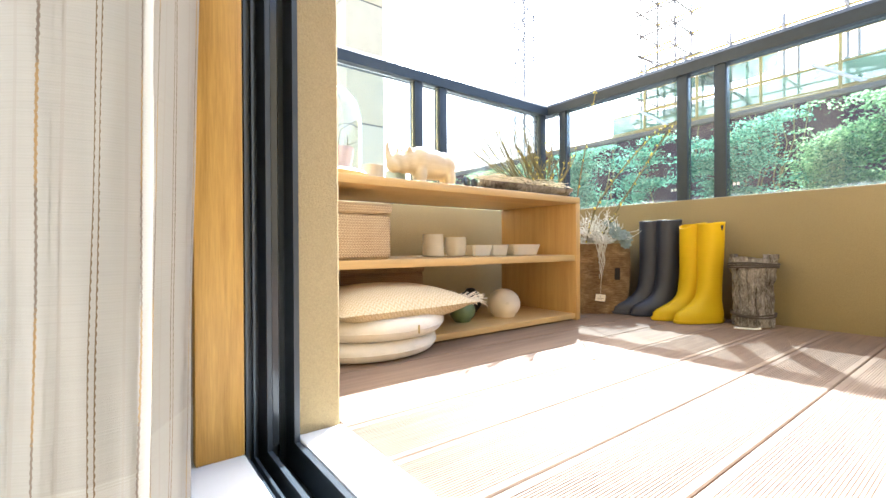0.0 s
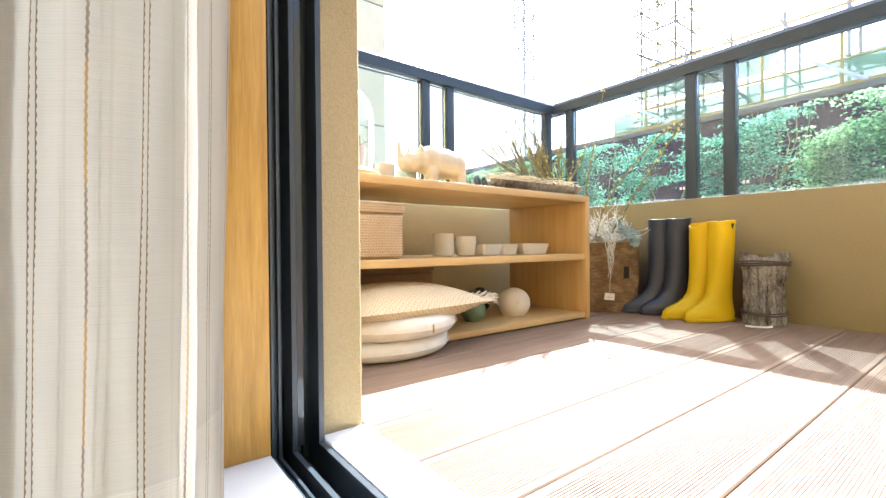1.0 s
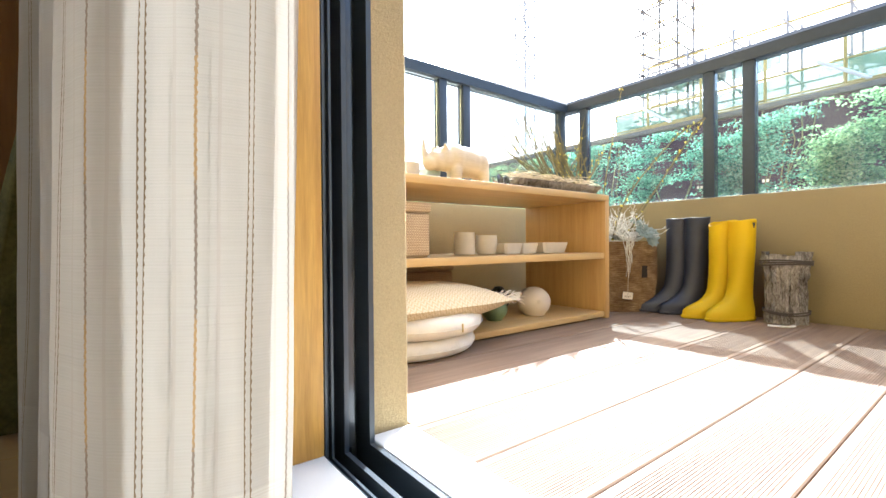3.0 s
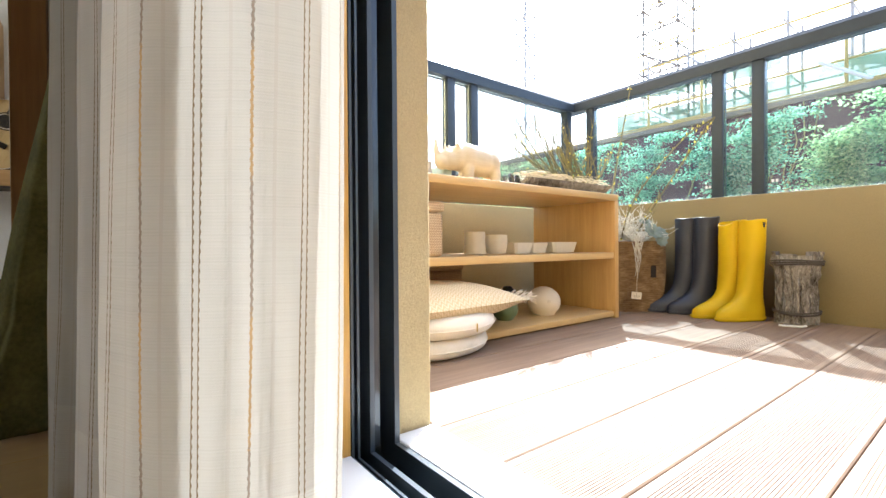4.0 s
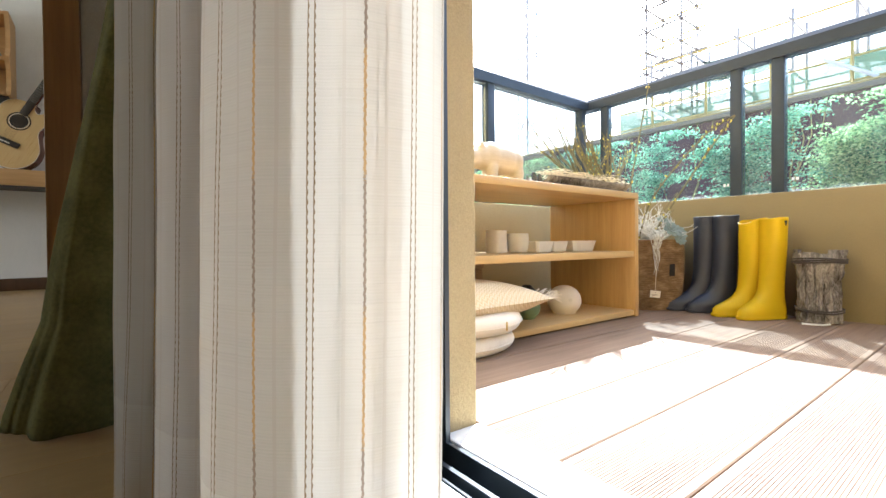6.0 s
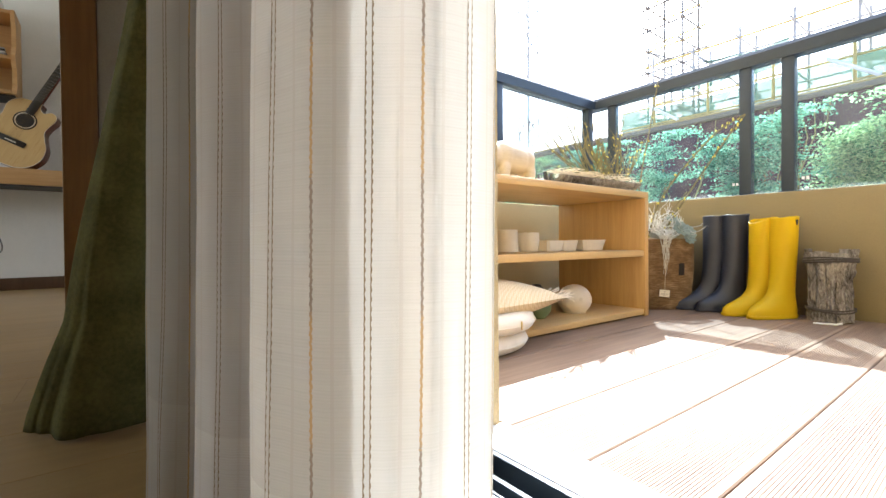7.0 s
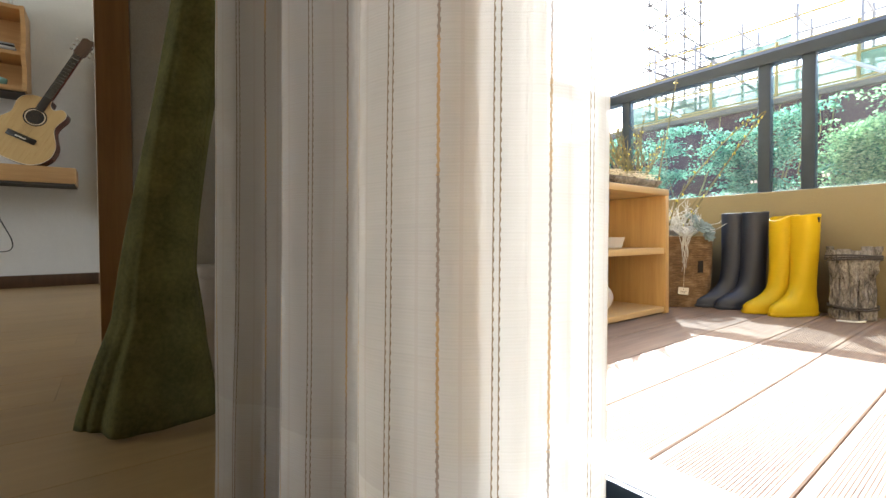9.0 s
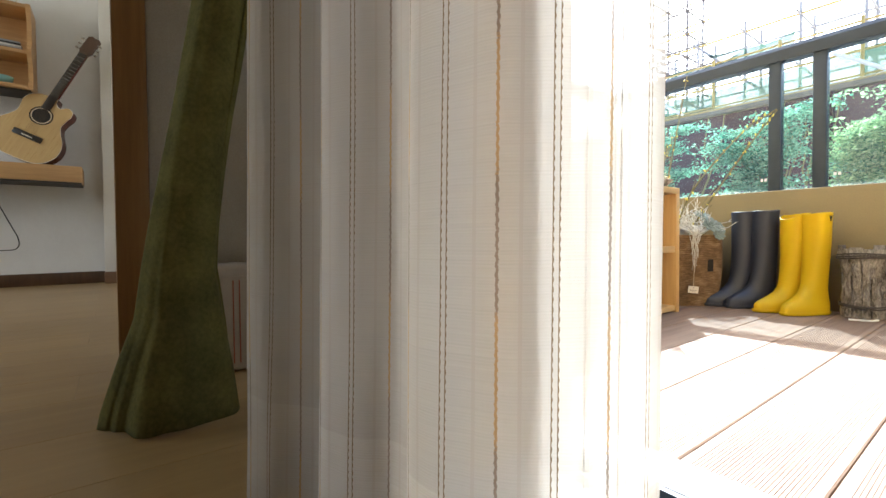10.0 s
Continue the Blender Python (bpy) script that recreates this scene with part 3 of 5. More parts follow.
def guitar():
    spruce = wood("spruce_top", (0.45, 0.29, 0.11), (0.58, 0.41, 0.185), "z", 0.3)
    red = wood("red_mahogany", (0.07, 0.012, 0.010), (0.16, 0.03, 0.02), "z", 0.25)
    ebony = plain("ebony", (0.02, 0.015, 0.012), 0.35)
    ivory = plain("ivory_binding", (0.75, 0.70, 0.58), 0.4)
    steel = plain("steel", (0.6, 0.6, 0.58), 0.25, 1.0)
    bronze = plain("bronze_wire", (0.22, 0.16, 0.09), 0.4, 1.0)
    g = thing("acoustic_guitar", "spruce cutaway acoustic guitar with dark red sides on the shelf", "guitar", (-0.67, 4.03, 0.7855))
    turned = pose(0, 0, 0, 0, 0, -12) @ pose(0, 0, 0, -5, 25.7, 0) @ Matrix.Scale(0.913, 4)
    g.matrix_basis = Matrix.Translation(Vector((-0.626, 4.03, 1.101)) - turned @ Vector((0, -0.05, 0.335))) @ turned
    half = [(0.0, 0.0), (0.10, 0.008), (0.165, 0.05), (0.198, 0.12), (0.19, 0.20), (0.15, 0.265), (0.128, 0.31), (0.132, 0.36), (0.145, 0.41)]
    right = curve_points([(x, 0, z) for x, z in half] + [(0.135, 0, 0.45), (0.10, 0, 0.462), (0.065, 0, 0.435), (0.035, 0, 0.455), (0.028, 0, 0.49)], 5)
    left = curve_points([(-x, 0, z) for x, z in half[:-1]] + [(-0.136, 0, 0.395), (-0.122, 0, 0.438), (-0.085, 0, 0.472), (-0.02, 0, 0.490)], 5)
    ring = [(p.x, p.z) for p in right] + [(p.x, p.z) for p in reversed(left[1:])]

    def slab(y0, y1, grow=0.0):
        bm = bmesh.new()
        cx, cz = 0.0, 0.22
        loft(bm, [[(cx + (x - cx) * (1 + grow), y, cz + (z - cz) * (1 + grow)) for x, z in ring] for y in (y0, y1)])
        return bm

    part("sides", slab(-0.045, 0.05), red, g, "dark red gloss sides", True, 50)
    part("top", slab(-0.0485, -0.0455, -0.012), spruce, g, "pale spruce top", True, 50)
    part("binding", slab(-0.0475, -0.0452, 0.004), ivory, g, "cream edge binding", True, 50)
    for r0, r1, m, y, nm in ((0.0, 0.050, ebony, -0.0500, "sound_hole"), (0.052, 0.055, ivory, -0.0497, "rosette"), (0.058, 0.066, ebony, -0.0493, "rosette")):
        bm = bmesh.new()
        pts = [(math.cos(2 * math.pi * i / 40), math.sin(2 * math.pi * i / 40)) for i in range(40)]
        if r0:
            loft(bm, [[(r * c, yy, 0.335 + r * s) for c, s in pts] for r, yy in ((r0, -0.0485), (r0, y), (r1, y), (r1, -0.0485))], True, False)
        else:
            loft(bm, [[(r1 * c, yy, 0.335 + r1 * s) for c, s in pts] for yy in (-0.0485, y)])
        part(nm, bm, m, g)
    part("bridge", block(-0.084, 0.084, -0.058, -0.0486, 0.150, 0.190, 0.006), ebony, g, "dark bridge")
    for i in range(6):
        part("bridge_pin", lathe([(0.0042, 0), (0.0048, 0.004), (0.001, 0.006)], 8), ivory, g).matrix_basis = pose(-0.027 + 0.0108 * i, -0.058, 0.166, 90)
    part("neck", block(-0.026, 0.026, -0.052, -0.022, 0.40, 0.875, 0.006), red, g)
    part("fretboard", block(-0.0245, 0.0245, -0.057, -0.0523, 0.385, 0.875, 0.001), ebony, g, "dark fretboard")
    for i in range(16):
        z = 0.875 - 0.62 * (1 - 2 ** (-(i + 1) / 12))
        part("fret", block(-0.0245, 0.0245, -0.0582, -0.0571, z - 0.001, z + 0.001), steel, g)
    part("headstock", loft_head(), DARK_WOOD, g, "dark brown headstock", True, 40)
    for s in (-1, 1):
        for i in range(3):
            part("tuning_peg", lathe([(0.004, 0), (0.004, 0.014), (0.009, 0.016), (0.009, 0.028), (0.002, 0.030)], 10), steel, g).matrix_basis = pose(s * 0.036, -0.035, 0.905 + 0.04 * i, 0, 90 * s)
    for i in range(6):
        x = -0.02 + 0.008 * i
        part("string", tube([(x * 1.35, -0.0600, 0.17), (x, -0.0590, 0.88)], 0.0004, 4), bronze, g)
    return g


def loft_head():
    bm = bmesh.new()
    edge = [(-0.025, 0.872), (-0.038, 0.90), (-0.04, 1.02), (-0.02, 1.035), (0.0, 1.028), (0.02, 1.035), (0.04, 1.02), (0.038, 0.90), (0.025, 0.872)]
    loft(bm, [[(x, y + (z - 0.872) * 0.15, z) for x, z in edge] for y in (-0.048, -0.03)])
    return bm


guitar()
cable = curve_points([(x - 0.07, y, z - 0.06) for x, y, z in ((-0.86, 4.222, 0.735), (-0.80, 4.215, 0.62), (-0.745, 4.20, 0.49), (-0.70, 4.20, 0.37), (-0.715, 4.205, 0.31), (-0.80, 4.205, 0.30), (-0.95, 4.215, 0.29))], 8)
single("power_cable", tube(cable, 0.0035, 6), plain("black_cable", (0.02, 0.02, 0.02), 0.5), "black cable hanging in a loop below the wall shelf", "cable")
storage = thing("storage_box", "white fabric storage box with thin red lines standing on the floor", "box", (-0.012, 1.359, 0))
part("body", block(-0.085, 0.09, -0.059, 0.059, 0.0, 0.230, 0.012, 3), cloth("white_canvas", (0.44, 0.385, 0.33)), storage)
part("lid", block(-0.089, 0.094, -0.063, 0.063, 0.212, 0.240, 0.008, 3), cloth("white_canvas_lid", (0.46, 0.405, 0.35)), storage, "white fabric lid")
for x in (-0.055, -0.042):
    part("piping", block(x, x + 0.002, -0.0625, -0.0595, 0.02, 0.205), plain("red_thread", (0.35, 0.10, 0.07), 0.8), storage, "thin red line")

# ---- low shelf unit ----
shelf = thing("shelf_unit", "low open beech shelf unit with one middle board", "shelf", (0, 0, 0))
SY0, SY1 = 1.05, 1.462
part("side_panel", block(1.462, 1.488, SY0, SY1, 0.0, 0.458, 0.0015), SHELF_Z, shelf)
part("side_panel", block(0.318, 0.344, SY0, SY1, 0.0, 0.458, 0.0015), SHELF_Z, shelf)
part("top_board", block(0.318, 1.488, SY0, SY1, 0.4583, 0.482, 0.0015), SHELF_X, shelf)
part("middle_board", block(0.3443, 1.4617, SY0 + 0.004, SY1, 0.232, 0.2555, 0.0015), SHELF_X, shelf)
part("bottom_board", block(0.3443, 1.4617, SY0 + 0.004, SY1, 0.006, 0.026, 0.0015), SHELF_X, shelf)

# on the top board
TOP = 0.4825
jar = thing("bell_jar", "clear glass bell jar on a round wooden base", "bell jar", (0.500, 1.19, TOP))
part("base", lathe([(0.085, 0), (0.115, 0.004), (0.118, 0.014), (0.108, 0.022), (0.02, 0.024)], 48), SHELF_X, jar, "pale turned wooden base")
dome = [(0.098, 0.0245)] + [(0.098, 0.16)] + [(0.098 * math.cos(a), 0.17 + 0.105 * math.sin(a)) for a in (0.15, 0.35, 0.6, 0.85, 1.1, 1.3, 1.5)]
dome += [(r - 0.002 if r > 0.02 else 0.004, z - 0.002) for r, z in reversed(dome[1:])] + [(0.096, 0.0245)]
ob = part("dome", lathe(dome, 48), glass("jar_glass", (0.97, 0.99, 0.98)), jar, "clear glass dome")
ob.visible_shadow = False
part("knob", lathe([(0.006, 0.272), (0.012, 0.282), (0.014, 0.290), (0.009, 0.298), (0.001, 0.300)], 20), glass("knob_glass", (0.97, 0.99, 0.98)), jar)
pot = thing("flower_pot", "pale pink clay pot with a thin seedling under the glass", "pot", (0.535, 1.175, TOP + 0.0245))
part("pot", lathe([(0.026, 0), (0.030, 0.002), (0.037, 0.055), (0.038, 0.068), (0.034, 0.068), (0.031, 0.056)], 28), plain("pink_clay", (0.55, 0.40, 0.35), 0.7), pot)
part("soil", lathe([(0.0325, 0.050), (0.032, 0.057), (0.003, 0.059)], 20), plain("soil", (0.05, 0.035, 0.025), 0.9), pot)
bm = tube([(0.012, -0.01, 0.055), (0.016, -0.014, 0.075), (0.012, -0.02, 0.10)], 0.0012, 5)
tube([(0.016, -0.014, 0.075), (0.04, -0.02, 0.088)], 0.0009, 5, bm)
tube([(-0.01, 0.0, 0.055), (0.0, 0.0, 0.12), (0.05, 0.0, 0.155)], 0.0009, 5, bm)
part("seedling", bm, plain("dry_stem", (0.12, 0.10, 0.05), 0.8), pot)


def cup(name, r, h, at, label, material, taper=0.9, belly=0.0, category="cup"):
    prof = [(r * taper * 0.9, 0), (r * taper, 0.002)] + [(r * (taper + (1 - taper) * k) + belly * math.sin(math.pi * k), h * k) for k in (0.15, 0.35, 0.6, 0.85)]
    prof += [(r, h - 0.001), (r - 0.001, h), (r - 0.003, h), (r - 0.0035, h - 0.002), (r * taper - 0.002 + belly * 0.5, h * 0.3), (r * taper * 0.6, 0.006)]
    return single(name, lathe(prof, 36, at=(0, 0, 0), wobble=0.015), material, label, category, at)


BISQUE = plain("bisque_clay", (0.50, 0.44, 0.34), 0.8, 0.0, 0.08, 60, 0.1)
cup("clay_cup", 0.031, 0.056, (0.645, 1.185, TOP), "small beige clay cup on the shelf top", BISQUE, 0.95)
cup("glass_cup", 0.034, 0.050, (0.742, 1.215, TOP), "small pale blue-grey tumbler on the shelf top", plain("blue_grey_glaze", (0.35, 0.45, 0.46), 0.2), 0.92)


def rhino():
    """Carved figure: rounded lumps fused and smoothed into one mesh."""
    bm = bmesh.new()

    def lump(x, y, z, rx, ry, rz, tilt=0.0):
        m = pose(x, y, z, 0, tilt, 0) @ Matrix.Diagonal((rx, ry, rz, 1))
        bmesh.ops.create_uvsphere(bm, u_segments=20, v_segments=12, radius=1.0, matrix=m)

    lump(0.030, 0, 0.076, 0.085, 0.046, 0.050, 3)
    lump(0.078, 0, 0.074, 0.044, 0.043, 0.048)
    lump(-0.015, 0, 0.080, 0.050, 0.044, 0.050)
    lump(-0.050, 0, 0.078, 0.042, 0.034, 0.040)
    lump(-0.084, 0, 0.070, 0.038, 0.027, 0.031, 24)
    lump(-0.112, 0, 0.060, 0.026, 0.022, 0.023, 20)
    for x, y in ((-0.026, -0.024), (-0.004, 0.024), (0.090, -0.024), (0.102, 0.022)):
        lump(x, y, 0.036, 0.020, 0.017, 0.036)
        lump(x - 0.002, y, 0.010, 0.020, 0.017, 0.010)
    for a in range(9):
        lump(-0.124 - 0.003 * a + 0.00022 * a * a, 0, 0.070 + 0.0068 * a, 0.0150 - 0.0012 * a, 0.0100 - 0.0007 * a, 0.010)
    for a in range(3):
        lump(-0.096 - 0.002 * a, 0, 0.100 + 0.006 * a, 0.008 - 0.0018 * a, 0.007 - 0.0015 * a, 0.008)
    lump(-0.066, -0.022, 0.110, 0.010, 0.005, 0.014, -12)
    lump(-0.066, 0.022, 0.110, 0.010, 0.005, 0.014, -12)
    lump(0.121, 0, 0.060, 0.007, 0.006, 0.034, 6)
    ob = single("animal_carving", bm, wood("pale_carved_wood", (0.42, 0.345, 0.235), (0.60, 0.515, 0.385), "x", 0.6), "pale carved wooden rhinoceros on the shelf top", "carving", (0.817, 1.165, TOP))
    m = ob.modifiers.new("fuse", "REMESH")
    m.mode, m.voxel_size, m.use_smooth_shade = "VOXEL", 0.0035, True
    s = ob.modifiers.new("soften", "SMOOTH")
    s.factor, s.iterations = 0.5, 9


rhino()
green_wire = plain("lime_plastic", (0.45, 0.55, 0.06), 0.4)
mesh_ball = bmesh.new()
for i in range(6):
    tube([(0.028 * math.cos(a) * math.cos(i * math.pi / 6), 0.028 * math.cos(a) * math.sin(i * math.pi / 6), 0.018 + 0.018 * math.sin(a)) for a in np.linspace(0, 2 * math.pi, 17)], 0.0012, 4, mesh_ball)
for k in (0.008, 0.018, 0.028):
    r = 0.028 * math.sqrt(max(0.01, 1 - ((k - 0.018) / 0.018) ** 2))
    tube([(r * math.cos(a), r * math.sin(a), k) for a in np.linspace(0, 2 * math.pi, 17)], 0.0012, 4, mesh_ball)
single("wire_ball", mesh_ball, green_wire, "small lime green wire ball behind the carving", "ornament", (0.90, 1.26, TOP + 0.001))
glasses = thing("sunglasses", "folded black sunglasses on the shelf top", "glasses", (0.985, 1.13, TOP), 20)
for s in (-1, 1):
    part("lens", lathe([(0.021, 0), (0.023, 0.002), (0.021, 0.004), (0.004, 0.005)], 20, wobble=0.03), plain("dark_lens", (0.02, 0.02, 0.02), 0.1), glasses, "dark lens").matrix_basis = pose(s * 0.027, 0, 0.022, 80)
part("bridge", tube([(-0.007, 0, 0.030), (0, -0.002, 0.033), (0.007, 0, 0.030)], 0.002, 6), BLACK_RUBBER, glasses)
for s in (-1, 1):
    part("temple", tube([(s * 0.05, 0, 0.032), (s * 0.05, 0.015, 0.032), (s * 0.01, 0.03, 0.012), (-s * 0.03, 0.032, 0.003)], 0.0022, 6), BLACK_RUBBER, glasses)

BARK = Graph("bark")
o = BARK.coord()
ridge = BARK.noise(BARK.scaled(o, 70, 70, 22), 1.0, 7, 0.75, 1.6)
blotch = BARK.noise(o, 9, 3)
BARK.set(Base_Color=BARK.ramp(BARK.math("MULTIPLY_ADD", blotch, 0.4, BARK.math("MULTIPLY", ridge, 0.7)), [(0.38, (0.020, 0.016, 0.014)), (0.50, (0.165, 0.145, 0.128)), (0.70, (0.45, 0.42, 0.385))]),
         Roughness=0.95, Specular_IOR_Level=0.15, Normal=BARK.bump(ridge, 0.9, 0.006))
BARK = BARK.mat
STRAW = plain("straw", (0.72, 0.62, 0.44), 0.8, 0.0, 0.2, 40)
TWIG = plain("twig_bark", (0.22, 0.175, 0.075), 0.8, 0.0, 0.3, 60)
BRANCH = plain("olive_branch", (0.17, 0.148, 0.066), 0.7, 0.0, 0.35, 60)
BUD = plain("yellow_bud", (0.66, 0.56, 0.07), 0.6, 0.0, 0.2, 40)


def bark_trough(length, r):
    bm = bmesh.new()
    rows = []
    for i in range(30):
        x = length * (i / 29 - 0.5)
        ring = []
        for shell, q in ((0, range(15)), (1, range(14, -1, -1))):
            for k in q:
                a = math.pi * (1.08 + 0.84 * k / 14)
                rr = (r - 0.012 * shell) * (1 + 0.10 * noise.noise((x * 14, k * 0.5, shell * 5)) + 0.05 * noise.noise((x * 50, k, 2)))
                ring.append((x + 0.012 * noise.noise((k * 0.7, i // 28, 4)) * (i in (0, 29)), 1.35 * rr * math.cos(a), r + 0.9 * rr * math.sin(a)))
        rows.append(ring)
    loft(bm, rows)
    return bm


tray = thing("bark_trough", "brown bark trough filled with straw and budding twigs", "planter", (1.235, 1.135, TOP - 0.004), -2)
part("bark", bark_trough(0.46, 0.047), BARK, tray, "rough brown bark")
rng = random.Random(5)
bm = bmesh.new()
for i in range(230):
    x, y, a = rng.uniform(-0.20, 0.23), rng.uniform(-0.05, 0.05), rng.uniform(0, math.pi)
    l, z = rng.uniform(0.03, 0.075), rng.uniform(0.040, 0.060)
    c, s = math.cos(a) * l, math.sin(a) * l * 0.5
    tube([(x - c, y - s + 0.006, z + rng.uniform(-0.006, 0.008)), (x, y, z + rng.uniform(0.0, 0.010)), (x + c, y + s, z + rng.uniform(-0.008, 0.010))], 0.0009, 3, bm)
ob = part("straw", bm, STRAW, tray, "loose pale straw")
ob["kind"] = "stuff"


def twig(base, tip, bend, radius, buds, parent, rng, side=2, bud_size=0.006):
    """A tapering twig with short side shoots and buds set along it."""
    a, b = Vector(base), Vector(tip)
    mid = (a + b) / 2 + Vector(bend)
    ctrl = [a, a * 0.35 + mid * 0.65, mid * 0.45 + b * 0.55, b]
    ctrl = [p + Vector((rng.uniform(-1, 1), rng.uniform(-1, 1), rng.uniform(-1, 1))) * (0.006 if 0 < i < 3 else 0) for i, p in enumerate(ctrl)]
    pts = curve_points(ctrl, 6)
    bm = tube(pts, radius, 5, None, radius * 0.55)
    for k in range(side):
        p = pts[rng.randrange(5, len(pts) - 2)]
        d = (b - a).normalized() * 0.03 + Vector((rng.uniform(-1, 1), rng.uniform(-1, 1), rng.uniform(0, 1))) * 0.022
        tube([p, p + d * 0.6, p + d], radius * 0.5, 4, bm, radius * 0.25)
    part("twig", bm, BRANCH, parent)
    if buds:
        bm = bmesh.new()
        for k in range(buds):
            p = pts[int((k + 0.6) / buds * (len(pts) - 1))]
            for q in range(rng.choice((1, 2, 2))):
                m = Matrix.Translation(p + Vector((rng.uniform(-1, 1), rng.uniform(-1, 1), rng.uniform(-0.4, 1))) * bud_size * 0.9) @ Euler((rng.uniform(-0.7, 0.7), rng.uniform(-0.7, 0.7), 0)).to_matrix().to_4x4() @ Matrix.Diagonal((0.4, 0.4, 1, 1))
                bmesh.ops.create_icosphere(bm, subdivisions=1, radius=bud_size * rng.uniform(0.6, 1.1), matrix=m)
        part("buds", bm, BUD, parent, "yellow buds")["kind"] = "stuff"


for i in range(40):
    x = 0.02 + 0.19 * rng.random()
    lean = rng.uniform(-0.26, 0.14)
    h = rng.uniform(0.09, 0.25)
    twig((x, rng.uniform(-0.03, 0.03), 0.03), (x + lean * 0.8, rng.uniform(-0.04, 0.06), 0.035 + h), (lean * 0.25, 0, 0.0), 0.0027, rng.choice((0, 0, 0, 5)), tray, rng, 3, 0.0055)
for i in range(6):
    x = 0.0 + 0.06 * rng.random()
    twig((x, rng.uniform(-0.02, 0.03), 0.04), (x - rng.uniform(0.16, 0.26), rng.uniform(-0.02, 0.06), rng.uniform(0.12, 0.20)), (-0.01, 0, -0.01), 0.0024, rng.choice((0, 4)), tray, rng, 3, 0.0050)
for i in range(8):
    x = -0.05 + 0.1 * rng.random()
    twig((x, rng.uniform(-0.02, 0.03), 0.03), (x - rng.uniform(0.05, 0.16), rng.uniform(-0.02, 0.05), 0.05 + rng.uniform(0.0, 0.06)), (0, 0, 0.01), 0.0013, rng.choice((0, 5)), tray, rng, 2, 0.004)

# on the middle board
MID = 0.256
PLAIT = weave("plaited_straw", (0.25, 0.145, 0.062), (0.66, 0.50, 0.31), 0.0145)


def basket_box(name, x0, x1, y0, y1, z, h, lid, label, material):
    ob = thing(name, label, "basket", ((x0 + x1) / 2, (y0 + y1) / 2, z))
    a, b = (x1 - x0) / 2, (y1 - y0) / 2
    part("body", block(-a, a, -b, b, 0, h - lid, 0.012, 3), material, ob)
    part("lid", block(-a - 0.003, a + 0.003, -b - 0.003, b + 0.003, h - lid + 0.0005, h, 0.009, 3), material, ob, "fitted plaited lid")
    return ob


basket_box("lidded_basket", 0.362, 0.648, 1.082, 1.37, MID, 0.156, 0.030, "plaited straw basket with a lid on the middle board", PLAIT)
cup("tumbler", 0.0365, 0.079, (0.925, 1.265, MID), "tall off-white matt ceramic tumbler", CERAMIC, 1.06)
cup("tumbler", 0.038, 0.069, (1.012, 1.245, MID), "rounded off-white matt ceramic tumbler", CERAMIC, 0.86, 0.004)


def bowl(w, d, h, at, turn, label):
    """A small four-sided bowl with sloping walls."""
    def ring(k, z):
        pts = []
        for sx, sy in ((-1, -1), (1, -1), (1, 1), (-1, 1)):
            for c in ((0.80, 1.0), (1.0, 0.80)) if sx * sy < 0 else ((1.0, 0.80), (0.80, 1.0)):
                pts.append((sx * w / 2 * k * c[0], sy * d / 2 * k * c[1], z))
        return pts
    bm = bmesh.new()
    loft(bm, [ring(0.78, 0.0), ring(0.83, 0.003), ring(1.0, h), ring(0.95, h), ring(0.79, 0.006)])
    single("bowl", bm, CERAMIC, label, "bowl", at, turn, "small ceramic bowls", smooth=False)


bowl(0.106, 0.075, 0.040, (1.088, 1.215, MID), 4, "small off-white four-sided ceramic bowl")
bowl(0.090, 0.075, 0.040, (1.190, 1.225, MID), -6, "small off-white four-sided ceramic bowl")
bowl(0.168, 0.085, 0.042, (1.326, 1.218, MID), 3, "wider off-white four-sided ceramic bowl")

# on the bottom board
LOW = 0.0265


def cushion(name, r, h, at, label, seed):
    prof = [(r * 0.2, 0.003), (r * 0.6, 0.0)] + [(r * (0.80 + 0.20 * math.cos(t) ** 0.8), h * (0.5 + 0.5 * math.sin(t))) for t in np.linspace(-1.45, 1.45, 15)] + [(r * 0.6, h), (r * 0.02, h * 0.985)]
    ob = thing(name, label, "cushion", at, 40 * seed, "stacked cushions")
    c, sn = math.cos(radians(40 * seed)), math.sin(radians(40 * seed))

    def sag(bm):
        """The front third hangs over the board's edge."""
        for v in bm.verts:
            ahead = SY0 + 0.07 - (at[1] + v.co.x * sn + v.co.y * c)
            v.co.z -= min(0.027, max(0.0, ahead) * 0.30)
        return bm

    part("cover", sag(lathe(prof, 56, (0, 0, 0), 0.012)), LINEN, ob)
    part("piping", sag(tube([(r * 1.002 * math.cos(a), r * 1.002 * math.sin(a), h * 0.47) for a in np.linspace(0, 2 * math.pi, 64)], 0.0022, 6)), LINEN, ob, "sewn edge")
    a = -1.42 + (-40 * seed) * math.pi / 180
    part("zip_tab", block(-0.0025, 0.0025, -0.002, 0.002, 0, 0.022, 0.0008), plain("brass_zip", (0.55, 0.40, 0.15), 0.35, 0.8), ob, "small brass zip tab").matrix_basis = Matrix.Translation((r * 1.01 * math.cos(a), r * 1.01 * math.sin(a), h * 0.25 - 0.024))
    if not seed:
        bpy.data.objects.remove(ob.children[-1])


LINEN = cloth("cream_linen", (0.74, 0.67, 0.56))
cushion("round_cushion", 0.224, 0.052, (0.585, 1.168, LOW), "flat round cream linen cushion, lower of two", 0)
cushion("round_cushion", 0.226, 0.056, (0.608, 1.162, LOW + 0.0505), "flat round cream linen cushion with zip, upper of two", 1)


